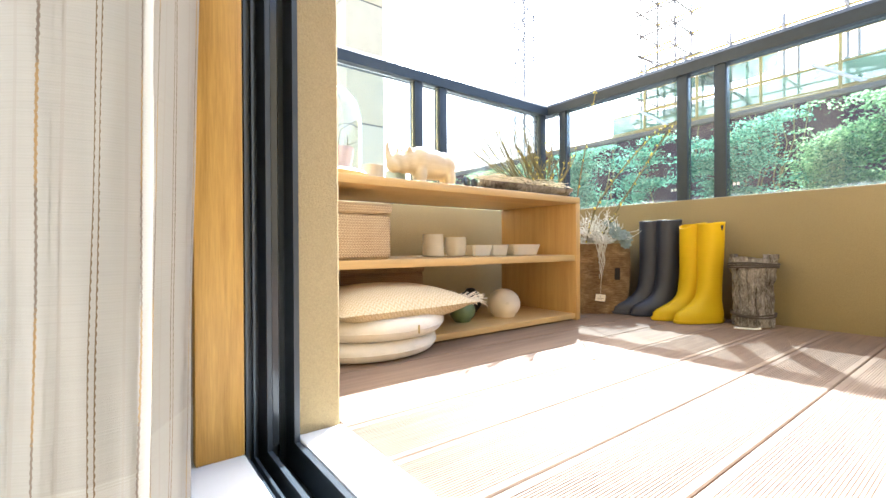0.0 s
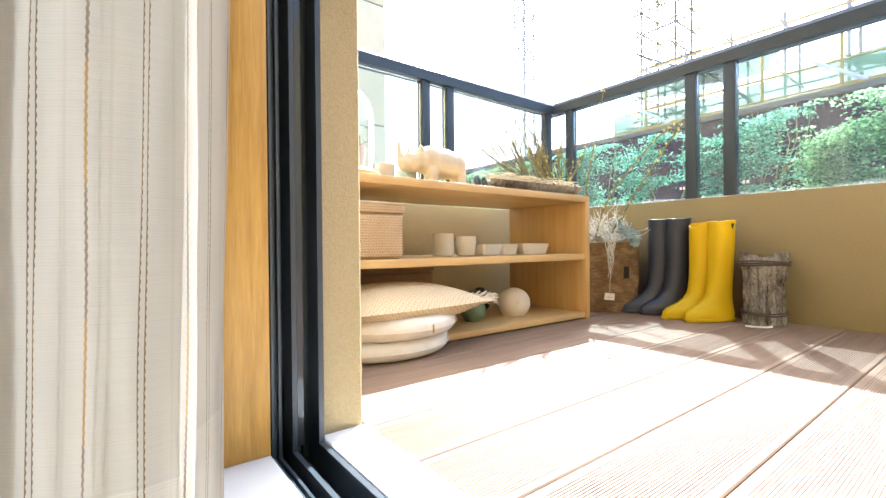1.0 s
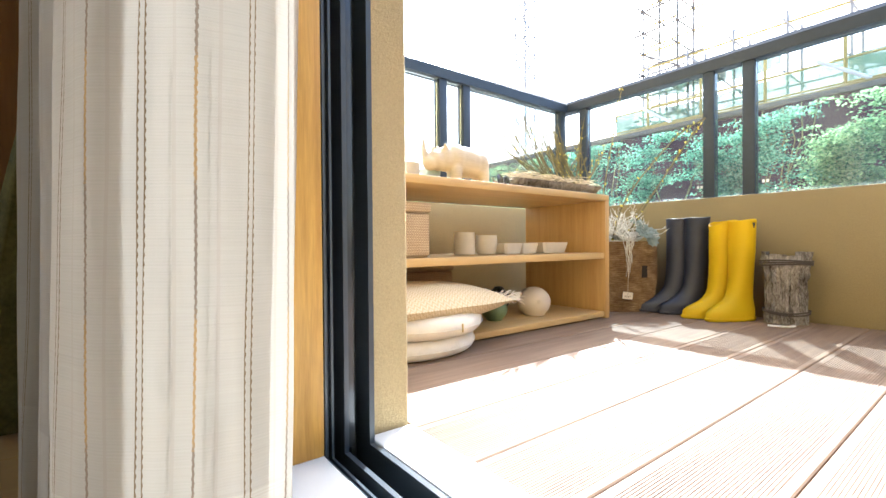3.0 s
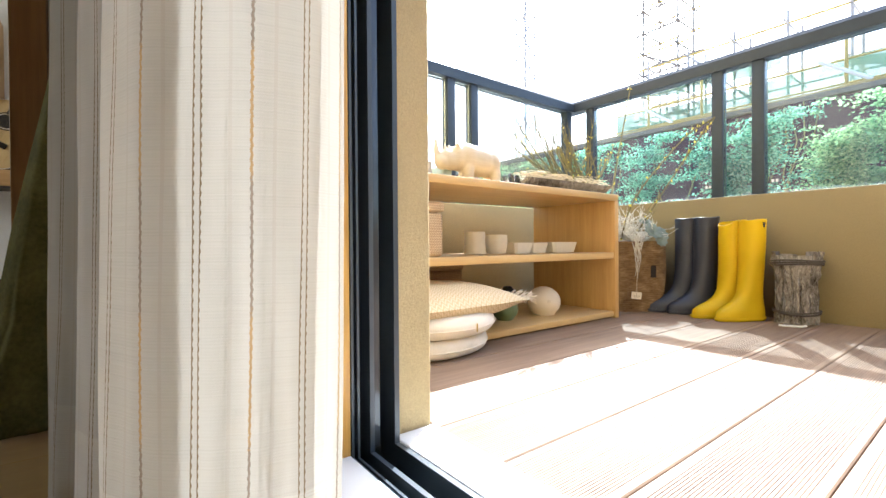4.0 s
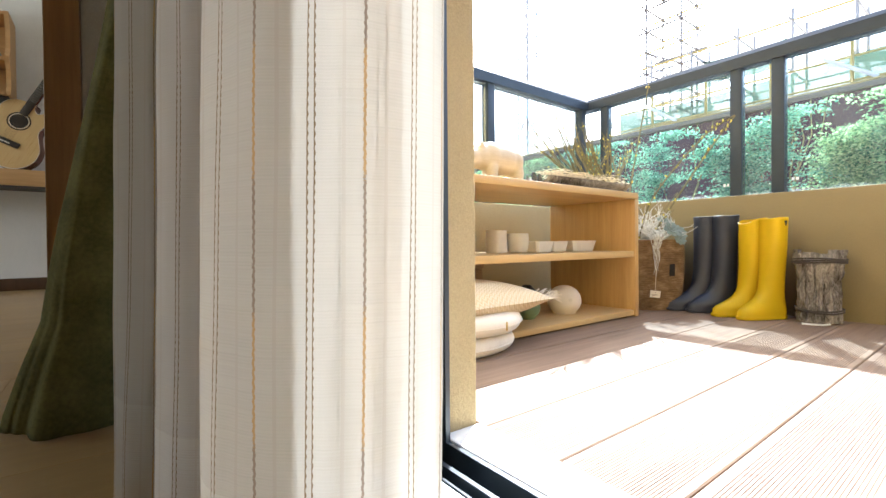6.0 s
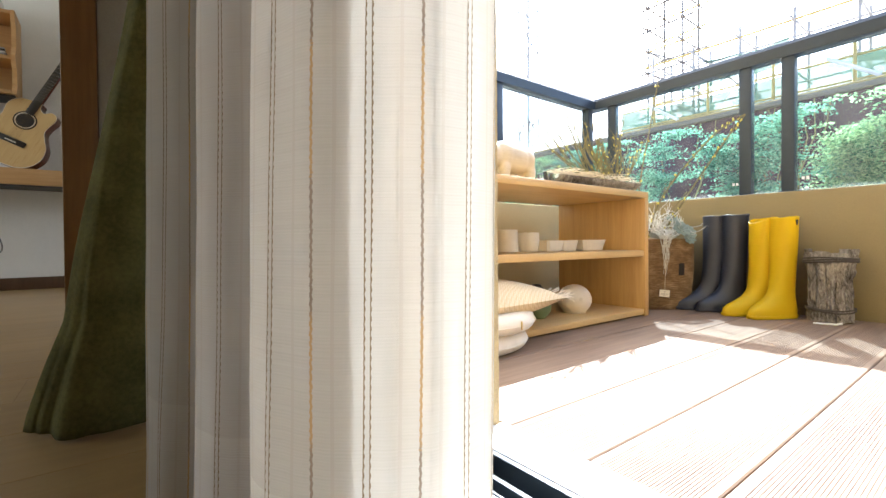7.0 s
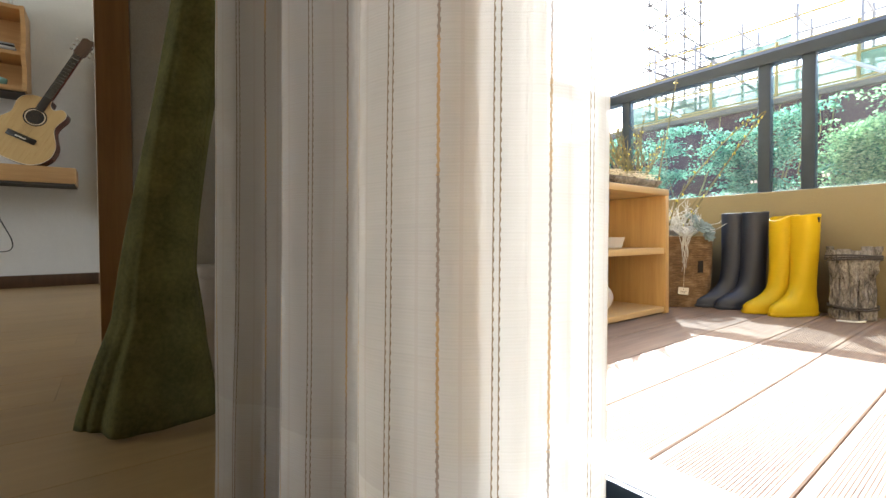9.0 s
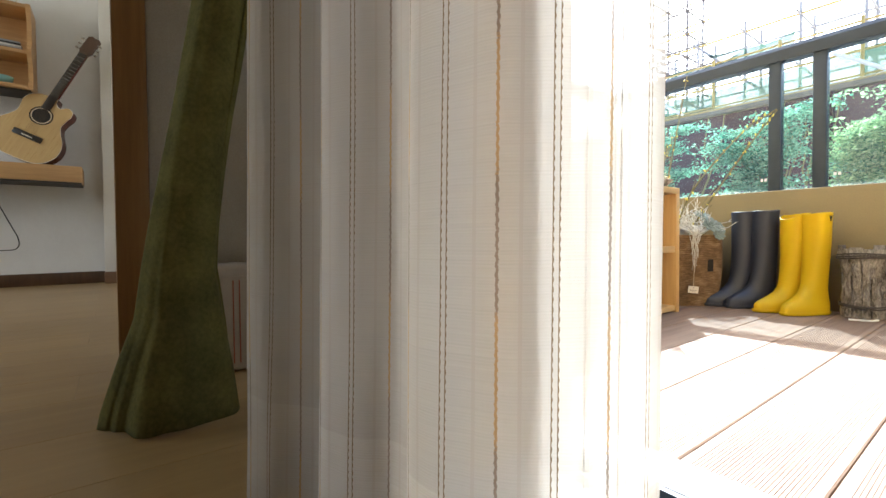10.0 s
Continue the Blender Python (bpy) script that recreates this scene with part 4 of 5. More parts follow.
def pillow():
    ob = thing("woven_pillow", "plaited straw-coloured pillow with a cream fringe on the cushions", "pillow", (0.655, 1.150, LOW + 0.099), 3)
    hx, hy, h = 0.225, 0.185, 0.058
    rows = {1: [], -1: []}
    bm = bmesh.new()
    n = 26
    grid = {}
    for s in (1, -1):
        for i in range(n + 1):
            for j in range(n + 1):
                u, v = 2 * i / n - 1, 2 * j / n - 1
                rim = max(abs(u), abs(v)) > 0.999
                if rim and s < 0:
                    continue
                t = max(0.0, (1 - abs(u) ** 2.2) * (1 - abs(v) ** 2.2)) ** 0.5
                pull = 1 - 0.05 * (1 - t) * (abs(u) < 0.95) * (abs(v) < 0.95)
                grid[s, i, j] = bm.verts.new((hx * u * pull, hy * v * pull, s * h * t + 0.003 * noise.noise((u * 2, v * 2, s))))
    for s in (1, -1):
        for i in range(n):
            for j in range(n):
                q = [grid.get((s, a, b)) or grid[1, a, b] for a, b in ((i, j), (i + 1, j), (i + 1, j + 1), (i, j + 1))]
                bm.faces.new(q if s > 0 else q[::-1])
    g = Graph("plaited_cover")
    o = g.coord()
    x, y, z = g.split(o)
    k = 2 * math.pi / 0.0125
    fold = g.math("MULTIPLY", g.math("ABSOLUTE", g.math("SUBTRACT", g.math("FRACT", g.math("DIVIDE", x, 0.019)), 0.5)), 0.019)
    a = g.math("SINE", g.math("MULTIPLY", g.math("ADD", fold, y), k * 1.3))
    b = g.math("ABSOLUTE", g.math("SINE", g.math("MULTIPLY", x, math.pi / 0.0095)))
    hgt = g.math("MULTIPLY", g.math("MULTIPLY_ADD", a, 0.5, 0.5), g.math("MULTIPLY_ADD", b, 0.5, 0.5))
    c = g.ramp(g.math("MULTIPLY_ADD", g.noise(o, 120, 3), 0.3, g.math("MULTIPLY", hgt, 0.7)), [(0.12, (0.55, 0.42, 0.235)), (0.70, (0.74, 0.62, 0.42))])
    g.set(Base_Color=c, Roughness=0.7, Specular_IOR_Level=0.3, Normal=g.bump(hgt, 0.45, 0.002))
    part("cover", bm, g.mat, ob, "plaited straw-coloured cover")
    r = random.Random(3)
    fr = bmesh.new()
    for i in range(150):
        y = -hy + 2 * hy * i / 149
        l = r.uniform(0.030, 0.055)
        dy, dz = r.uniform(-0.012, 0.012), r.uniform(-0.020, 0.022)
        tube([(hx * 0.965, y, 0), (hx * 0.965 + l * 0.5, y + dy * 0.4, 0.004 + dz * 0.3), (hx * 0.965 + l, y + dy, dz)], 0.0015, 4, fr)
    f = part("fringe", fr, cloth("cream_fringe", (0.72, 0.62, 0.47)), ob, "cream thread fringe")
    f["kind"] = "stuff"


pillow()
basket_box("lidded_basket", 0.40, 0.955, 1.365, 1.455, LOW, 0.196, 0.028, "dark wicker box behind the pillow", weave("dark_wicker", (0.19, 0.11, 0.050), (0.48, 0.33, 0.19), 0.0125))
ball = [(0.024, 0), (0.027, 0.001)] + [(0.047 * math.cos(a), 0.039 + 0.041 * math.sin(a)) for a in (-0.85, -0.65, -0.4, 0, 0.4, 0.75, 1.05)] + [(0.017, 0.083), (0.013, 0.083), (0.012, 0.07)]
single("green_vase", lathe(ball, 36), plain("green_glaze", (0.13, 0.18, 0.085), 0.45), "small round olive green vase", "vase", (0.992, 1.185, LOW))
single("black_vase", lathe([(r * 0.95, z * 1.15) for r, z in ball], 36), plain("black_glaze", (0.03, 0.028, 0.026), 0.4), "small round black vase behind the fringe", "vase", (1.165, 1.34, LOW))
flat = [(0.036, 0), (0.040, 0.001)] + [(0.0625 * math.cos(a), 0.049 + 0.056 * math.sin(a)) for a in (-0.82, -0.65, -0.45, -0.15, 0.15, 0.45, 0.75, 1.0, 1.2, 1.35)] + [(0.008, 0.1035), (0.004, 0.100)]
vase = thing("cream_vase", "round cream matt vase with a dimple, on the bottom board", "vase", (1.190, 1.178, LOW))
part("body", lathe(flat, 44), plain("cream_matt_glaze", (0.68, 0.60, 0.48), 0.7, 0.0, 0.05), vase)
# thin disc whose slightly darker colour gives the dimple its shade
part("dimple", lathe([(0.005, 0), (0.007, 0.001), (0.003, 0.002)], 16), plain("dimple_shade", (0.62, 0.545, 0.43), 0.8), vase).matrix_basis = pose(-0.033, -0.052, 0.056, 90, 0, -32)

# ---- things on the deck ----
g = Graph("seagrass_rope")
o = g.coord()
fibre = g.noise(g.scaled(o, 45, 45, 420), 1.0, 4, 0.65, 0.3)
patchy = g.noise(o, 16, 3, 0.6)
g.set(Base_Color=g.ramp(g.math("MULTIPLY_ADD", patchy, 0.5, g.math("MULTIPLY", fibre, 0.6)), [(0.3, (0.055, 0.030, 0.014)), (0.55, (0.175, 0.107, 0.053)), (0.8, (0.40, 0.275, 0.155))]), Roughness=0.9, Specular_IOR_Level=0.2, Normal=g.bump(fibre, 0.9, 0.003))
ROPE = g.mat
planter = thing("rope_basket", "brown seagrass basket with dried silver twigs and a small tag", "basket", (1.756, 1.160, 0.0), -40)


def basket_wall(a, h, bulge=0.006):
    """A rounded square basket wall built of stacked rope coils."""
    bm = bmesh.new()
    rings = []
    coils = 36
    prof = []
    for i in range(coils):
        z0 = h * i / coils
        for k in (0.0, 0.3, 0.5, 0.7):
            prof.append((a + bulge * math.sin(math.pi * z0 / h) + 0.0020 * math.sin(math.pi * k), z0 + h / coils * k))
    prof += [(a, h), (a - 0.012, h), (a - 0.014, 0.02)]
    for r, z in prof:
        ring = []
        for i in range(56):
            t = 2 * math.pi * i / 56
            c, s = math.cos(t), math.sin(t)
            p = (abs(c) ** 5 + abs(s) ** 5) ** (-1 / 5)
            w = (1 + 0.02 * noise.noise((c * 2, s * 2, z * 9))) * (0.97 + 0.10 * z / h)
            ring.append((r * p * c * w, r * p * s * w, z))
        rings.append(ring)
    loft(bm, rings)
    return bm


part("wall", basket_wall(0.116, 0.300), ROPE, planter, "coiled brown rope")
part("handle_hole", block(-0.012, 0.012, -0.004, 0.004, -0.026, 0.026, 0.003), plain("dark_hole", (0.012, 0.009, 0.007), 0.9), planter, "dark handle slot").matrix_basis = pose(0.054, -0.1240, 0.172)
SILVER = plain("silver_twig", (0.62, 0.605, 0.56), 0.75, 0.0, 0.4, 50)
SUCC = plain("blue_green_leaf", (0.19, 0.235, 0.215), 0.6, 0.0, 0.25, 30)
rng = random.Random(11)
bm = bmesh.new()
for i in range(120):
    a, r = rng.uniform(0, 2 * math.pi), rng.uniform(0, 0.05)
    p = Vector((r * math.cos(a) - 0.01, r * math.sin(a) - 0.03, 0.285))
    d = Vector((rng.uniform(-1.6, 1.6), rng.uniform(-1.1, 0.6), rng.uniform(0.2, 1.8))).normalized()
    pts = [p]
    for k in range(rng.randrange(6, 13)):
        d = (d + Vector((rng.uniform(-1, 1), rng.uniform(-1, 1), rng.uniform(-0.6, 0.75))) * 0.72).normalized()
        p = p + d * rng.uniform(0.010, 0.023)
        p.z = max(p.z, 0.30 - 0.15 * max(0.0, -0.10 - p.y))
        pts.append(p)
        if rng.random() < 0.25:
            e = (d + Vector((rng.uniform(-1, 1), rng.uniform(-1, 1), rng.uniform(-0.5, 1)))).normalized()
            tube([p, p + e * 0.012, p + e * 0.022 + d * 0.006], 0.0015, 4, bm, 0.0008)
    tube(curve_points(pts, 3), rng.uniform(0.0017, 0.0031), 5, bm, 0.0011)
for i in range(17):
    x = -0.020 + rng.gauss(0, 0.020)
    p = Vector((x * 1.5 + 0.01, -0.095, 0.315 + rng.uniform(0, 0.03)))
    pts = [p]
    n = rng.randrange(6, 13)
    for k in range(n):
        x0 = -0.012 + (p.x + 0.012) * 0.84
        p = Vector((x0 + rng.uniform(-0.006, 0.006), -0.131 - 0.004 * rng.random() - 0.012 * math.sin(math.pi * min(1, k / 3)), p.z - rng.uniform(0.009, 0.019)))
        pts.append(p)
    tube(pts, rng.uniform(0.0012, 0.0022), 4, bm, 0.0007)
part("twig_tangle", bm, SILVER, planter, "tangle of curly pale silver twigs")["kind"] = "stuff"


def rosette(at, size, tilt):
    bm = bmesh.new()
    for layer, (n, r, up) in enumerate(((9, 1.0, 0.25), (8, 0.75, 0.6), (6, 0.5, 0.95), (4, 0.28, 1.25))):
        for i in range(n):
            a = 2 * math.pi * (i + 0.5 * (layer % 2)) / n
            m = Euler((0, -up, 0)).to_matrix().to_4x4() @ Matrix.Translation((size * r * 0.55, 0, 0)) @ Matrix.Diagonal((size * r * 0.55, size * r * 0.30, size * 0.09, 1))
            bmesh.ops.create_uvsphere(bm, u_segments=8, v_segments=5, radius=1.0, matrix=pose(0, 0, 0, 0, 0, math.degrees(a)) @ m)
    part("rosette", bm, SUCC, planter, "blue-green succulent rosette").matrix_basis = Matrix.Translation(at) @ Euler(tilt).to_matrix().to_4x4()


rosette((0.052, -0.122, 0.338), 0.040, (0.9, 0.3, 0))
rosette((0.100, -0.090, 0.328), 0.034, (0.9, 0.6, 0))
rosette((0.036, -0.085, 0.380), 0.031, (0.6, 0.1, 0))
rosette((0.084, -0.128, 0.300), 0.027, (1.2, 0.4, 0))
part("tag_string", tube([(-0.014, -0.132, 0.18), (-0.016, -0.131, 0.125), (-0.017, -0.130, 0.086)], 0.0007, 4), STRAW, planter)
tag = part("tag", block(-0.020, 0.020, -0.0006, 0.0006, -0.0145, 0.0145), plain("cream_card", (0.68, 0.62, 0.52), 0.8), planter, "cream card tag")
tag.matrix_basis = pose(-0.018, -0.1310, 0.071, 0, 6, -8)
ink = plain("brown_ink", (0.16, 0.11, 0.08), 0.8)
for z, a, b in ((-0.003, -0.013, 0.013), (-0.0075, -0.013, 0.006)):
    part("print_line", block(a, b, -0.0011, -0.0007, z, z + 0.0016), ink, tag)
part("print_mark", lathe([(0.002, 0), (0.002, 0.0004)], 10), ink, tag).matrix_basis = pose(0, -0.0007, 0.007, 90)

# long budding branches that rise from the basket
branches = thing("budding_branches", "long thin arching branches with yellow buds standing in the basket", "branches", (1.70, 1.13, 0.27))
twig((-0.03, 0.03, 0.0), (0.125, -0.295, 0.523), (-0.06, 0.05, 0.07), 0.0044, 17, branches, rng, 3, 0.0085)
twig((0.0, 0.0, 0.0), (0.115, -0.300, 0.518), (0.0, 0.02, -0.02), 0.0044, 15, branches, rng, 3, 0.0085)
twig((-0.055, 0.055, 0.0), (0.012, -0.006, 0.715), (-0.030, 0.018, 0.0), 0.0040, 11, branches, rng, 2, 0.0075)
twig((0.0, 0.02, 0.02), (0.10, -0.08, 0.22), (0.06, -0.06, 0.13), 0.0022, 0, branches, rng, 1)


def boot_mesh(name, levels, material, rim=0.0, n=40):
    """Stacked outlines: reach ahead, reach behind and half width at each height."""
    bm = bmesh.new()
    rings = []
    for z, f, b, w in levels:
        ring = []
        for i in range(n):
            a = 2 * math.pi * i / n
            c, s = math.cos(a), math.sin(a)
            e = 2 / 2.35
            x = (f if c > 0 else b) * math.copysign(abs(c) ** e, c)
            y = w * math.copysign(abs(s) ** e, s)
            if c > 0 and f > 0.1:
                y *= 1 + 0.10 * math.sin(math.pi * min(1, c)) - 0.10 * c
            ring.append((x, y, z + (0.003 * math.cos(2 * a) - rim * max(0.0, c) ** 1.5 if z > 0.335 else 0)))
        rings.append(ring)
    loft(bm, rings)
    return bm


UPPER = [(0.0125, 0.1609, 0.048, 0.0385), (0.030, 0.1590, 0.048, 0.0395), (0.042, 0.1440, 0.048, 0.0380), (0.053, 0.1200, 0.0475, 0.0355), (0.064, 0.0960, 0.047, 0.0340), (0.077, 0.0770, 0.046, 0.0340),
         (0.094, 0.0640, 0.0465, 0.0350), (0.112, 0.0580, 0.0475, 0.0370), (0.135, 0.058, 0.0495, 0.0405), (0.165, 0.054, 0.051, 0.043), (0.210, 0.052, 0.053, 0.0455), (0.260, 0.053, 0.055, 0.048),
         (0.310, 0.054, 0.056, 0.0495), (0.362, 0.054, 0.056, 0.050), (0.370, 0.0555, 0.0575, 0.0515), (0.377, 0.0555, 0.0575, 0.0515), (0.378, 0.0525, 0.0545, 0.0485), (0.340, 0.0515, 0.0535, 0.0475), (0.180, 0.045, 0.045, 0.038)]
SOLE = [(0.0, 0.1557, 0.046, 0.034), (0.003, 0.1653, 0.051, 0.0395), (0.011, 0.1679, 0.0525, 0.041), (0.0135, 0.1661, 0.051, 0.040)]


def boot(at, heading, lean, material, label, rim, tab, group, length=0.84, tall=1.0):
    ob = thing("rubber_boot", label, "boot", (*at, 0.0), heading, group)
    ob.matrix_basis = pose(*at, 0, 0, 0, heading)
    slim = lambda z: 1 - 0.17 * min(1, max(0, z - 0.06) / 0.08)
    foot = lambda f: f if f < 0.07 else 0.07 + (f - 0.07) * length
    levels = [(z * tall, foot(f) * slim(z) - lean * max(0, z - 0.1), b * slim(z) + lean * max(0, z - 0.1), w * slim(z)) for z, f, b, w in UPPER]
    part("upper", boot_mesh("upper", levels, material, rim), material, ob, "", True, 60)
    part("sole", boot_mesh("sole", [(z, foot(f), b, w) for z, f, b, w in SOLE], material), material, ob, "moulded sole", True, 50)
    part("heel_block", boot_mesh("heel", [(0.0, 0.010, 0.047, 0.034), (-0.0002, 0.012, 0.050, 0.037), (0.010, 0.014, 0.0535, 0.041)], material), material, ob)
    if tab:
        bm = bmesh.new()
        loft(bm, [[(-0.0065, y, 0.364), (0.0065, y, 0.364), (0.001, y, 0.345), (-0.001, y, 0.345)] for y in (-0.0015, 0.0015)])
        p = part("emblem", bm, BLACK_RUBBER, ob, "dark triangular emblem", False)
        p.matrix_basis = Matrix.Translation((-0.008 - lean * 0.20, 0.0432, 0.001)) @ pose(0, 0, 0, 0, 0, 8)
    return ob


boot((1.818, 0.710), 157, 0.025, YELLOW, "bright yellow rubber boot with a dark emblem, beside its twin", 0.008, True, "rubber boots", 0.94)
boot((1.820, 0.776), 147, 0.025, YELLOW, "bright yellow rubber boot with a dipped rim", 0.024, False, "rubber boots", 0.96)
boot((1.846, 0.880), 143, 0.02, BLACK_RUBBER, "black rubber boot beside the yellow pair", 0.004, False, "rubber boots", 0.90, 1.05)
boot((1.842, 0.952), 141, 0.02, BLACK_RUBBER, "black rubber boot beside the basket", 0.005, False, "rubber boots", 0.98, 1.05)

# bark planter
logpot = thing("bark_planter", "round planter of upright grey bark slabs bound with wire", "planter", (1.846, 0.578, 0.0))
rng = random.Random(2)
part("core", lathe([(0.046, 0.004), (0.049, 0.005), (0.056, 0.228), (0.046, 0.229), (0.040, 0.10)], 24), plain("dark_core", (0.06, 0.05, 0.04), 0.9), logpot, "dark inner pot")
for i in range(13):
    a = 2 * math.pi * i / 13 + rng.uniform(-0.05, 0.05)
    w, h0, h1 = rng.uniform(0.040, 0.048), rng.uniform(0.0, 0.006), rng.uniform(0.240, 0.258)
    bm = bmesh.new()
    rows = []
    for j in range(23):
        z = h0 + (h1 - h0) * j / 22
        flare = 0.004 * math.cos(2 * math.pi * z / 0.26)
        ring = []
        for shell in (0, 1):
            for k in range(9) if shell == 0 else range(8, -1, -1):
                t = k / 8 - 0.5
                r = 0.058 + flare + 0.046 * max(0.0, z - 0.03) - 0.011 * shell
                if shell == 0:
                    r += 0.008 * noise.noise((i * 5 + t * 3.0, z * 26, 1)) + 0.0065 * noise.noise((i * 3 + t * 9, z * 70, 2)) - 0.010 * abs(2 * t) ** 4
                b = a + t * w / 0.076 * (1 + 0.12 * noise.noise((i, z * 20, 7)))
                ring.append((r * math.cos(b), r * math.sin(b), z + 0.005 * noise.noise((i * 2.0, k, 5)) * (j == 22)))
        rows.append(ring)
    loft(bm, rows)
    part("bark_slab", bm, BARK, logpot, "", True, 40)
for z in (0.213, 0.219, 0.226, 0.040, 0.047):
    pts = [((0.065 + 0.046 * z + 0.002 * noise.noise((a, z * 50, 0))) * math.cos(a), (0.065 + 0.046 * z + 0.002 * noise.noise((a, z * 50, 0))) * math.sin(a), z + 0.003 * math.sin(2 * a + z * 90)) for a in np.linspace(0, 2 * math.pi, 48)]
    part("binding_wire", tube(pts, 0.0028, 5), plain("dark_vine", (0.07, 0.058, 0.05), 0.8), logpot, "dark twisted vine")
single("white_strap", tube([(1.735, 0.60, 0.004), (1.748, 0.570, 0.003), (1.760, 0.545, 0.003), (1.772, 0.532, 0.006)], 0.0035, 6), plain("white_plastic", (0.75, 0.74, 0.70), 0.5), "short white plastic strap on the deck under the planter", "strap")

# ---- beyond the railing ----
far_wall = structure("wall_garden", block(9.6, 9.85, -7, 26, -0.8, 2.738), plaster("maroon_render", (0.085, 0.040, 0.055), 0.3), "dark maroon garden wall behind the leaves")
structure("wall_garden_coping", block(9.52, 9.90, -7, 26, 2.742, 2.840, 0.012), plaster("grey_coping", (0.20, 0.165, 0.145), 0.3), "grey concrete coping", True)
structure("trim_coping_pipe", tube([(9.62, y, 2.870 + 0.014 * math.sin(y * 1.7)) for y in np.linspace(-7, 26, 40)], 0.026, 6), plain("ochre_pipe", (0.36, 0.25, 0.08), 0.6), "ochre pipe lying along the coping", True)
for y in (2.20, 5.8, 9.4):
    structure("wall_garden_pier", block(9.49, 9.597, y, y + 0.42, -0.8, 2.735), plaster("maroon_pier", (0.055, 0.024, 0.036), 0.3), "dark maroon wall pier")


def leaf_material(name, dark, light):
    g = Graph(name)
    info = g.tree.nodes.new("ShaderNodeNewGeometry").outputs["Random Per Island"]
    drift = g.noise(g.coord(), 1.1, 4, 0.65)
    info = g.math("MULTIPLY_ADD", info, 0.85, g.math("MULTIPLY_ADD", drift, 1.5, -0.62))
    c = g.ramp(info, [(0.0, dark), (0.6, tuple((a + b) / 2 for a, b in zip(dark, light))), (1.0, light)])
    g.set(Base_Color=c, Roughness=0.8, Specular_IOR_Level=0.15)
    tra, mixer = g.tree.nodes.new("ShaderNodeBsdfTranslucent"), g.tree.nodes.new("ShaderNodeMixShader")
    g.put(tra.inputs["Color"], c)
    mixer.inputs[0].default_value = 0.55
    g.tree.links.new(g.bsdf.outputs[0], mixer.inputs[1]), g.tree.links.new(tra.outputs[0], mixer.inputs[2])
    g.tree.links.new(mixer.outputs[0], g.out.inputs["Surface"])
    return g.mat


LEAF_BLUE = leaf_material("blue_green_leaves", (0.014, 0.095, 0.070), (0.34, 0.64, 0.44))
LEAF_LIGHT = leaf_material("yellow_green_leaves", (0.020, 0.115, 0.070), (0.50, 0.71, 0.36))


def creeper(name, y0, y1, z1, count, seed, label, leaf, bare):
    """Climbing shrub: drooping sprays of small leaves over thin stems."""
    r = np.random.RandomState(seed)
    ob = thing(name, label, "shrub", (7.6, (y0 + y1) / 2, -0.8))
    cy = (y0 + y1) / 2
    verts, faces = [], []
    sprays = count // 6
    for s in range(sprays):
        y, z = r.uniform(y0, y1), r.uniform(0.3, z1 - 0.02)
        if noise.noise((y * 1.0, z * 1.6, seed)) + 0.75 * noise.noise((y * 2.3, z * 7.5, seed)) < bare and r.rand() < 0.98:
            continue
        base = np.array((r.uniform(-0.22, 0.22), y - cy, z + 0.8))
        way = np.array((r.uniform(-0.6, 0.1), r.uniform(-1, 1), r.uniform(-0.16, 0.10)))
        way /= np.linalg.norm(way)
        for k in range(22):
            p = base + way * (k / 22) * r.uniform(0.16, 0.34) + r.normal(0, 1, 3) * np.array((0.05, 0.06, 0.016))
            p[2] -= 0.08 * (k / 22) ** 2
            d = r.normal(0, 1, 3)
            d[2] = d[2] * 0.25 - 0.25
            d /= np.linalg.norm(d)
            e = np.cross(d, r.normal(0, 1, 3) * np.array((1, 1, 0.3)) + np.array((0, 0, 1.0)))
            e /= np.linalg.norm(e)
            l, w = r.uniform(0.030, 0.064), r.uniform(0.011, 0.019)
            if p[2] > 3.02 + 0.03 * noise.noise((p[1] * 4, 0, seed)) + 0.255 * p[0]:
                continue
            i = len(verts)
            verts += [tuple(p), tuple(p + d * l * 0.5 + e * w), tuple(p + d * l), tuple(p + d * l * 0.5 - e * w)]
            faces.append((i, i + 1, i + 2, i + 3))
    mesh = bpy.data.meshes.new("leaves")
    mesh.from_pydata(verts, [], faces)
    mesh.materials.append(leaf)
    leaves = new("leaves", mesh)
    leaves.parent = ob
    leaves["kind"] = "stuff"
    bm = bmesh.new()
    q = random.Random(seed)
    for k in range(7):
        y = q.uniform(y0, y1) - cy
        pts = [(0.3, y, 0.0)]
        for j in range(6):
            pts.append((0.3 - 0.1 * q.random(), pts[-1][1] + q.uniform(-0.22, 0.22), (z1 + 0.7) * (j + 1) / 6))
        tube(pts, 0.018, 5, bm, 0.006)
    part("stems", bm, TWIG, ob, "thin brown stems")


creeper("climbing_shrub", -1.7, 1.78, 2.42, 30000, 4, "light yellow-green climbing shrub over a dark garden wall", LEAF_LIGHT, -0.06)
creeper("climbing_shrub", 1.78, 2.60, 2.38, 5400, 6, "sparse blue-green climbing shrub on a dark maroon wall", LEAF_BLUE, 0.22)
creeper("climbing_shrub", 2.60, 6.3, 2.42, 27000, 7, "blue-green climbing shrub over a dark garden wall", LEAF_BLUE, 0.07)
creeper("climbing_shrub", 6.3, 12.4, 2.38, 17000, 9, "pale green climbing shrub over a dark garden wall", LEAF_LIGHT, -0.15)

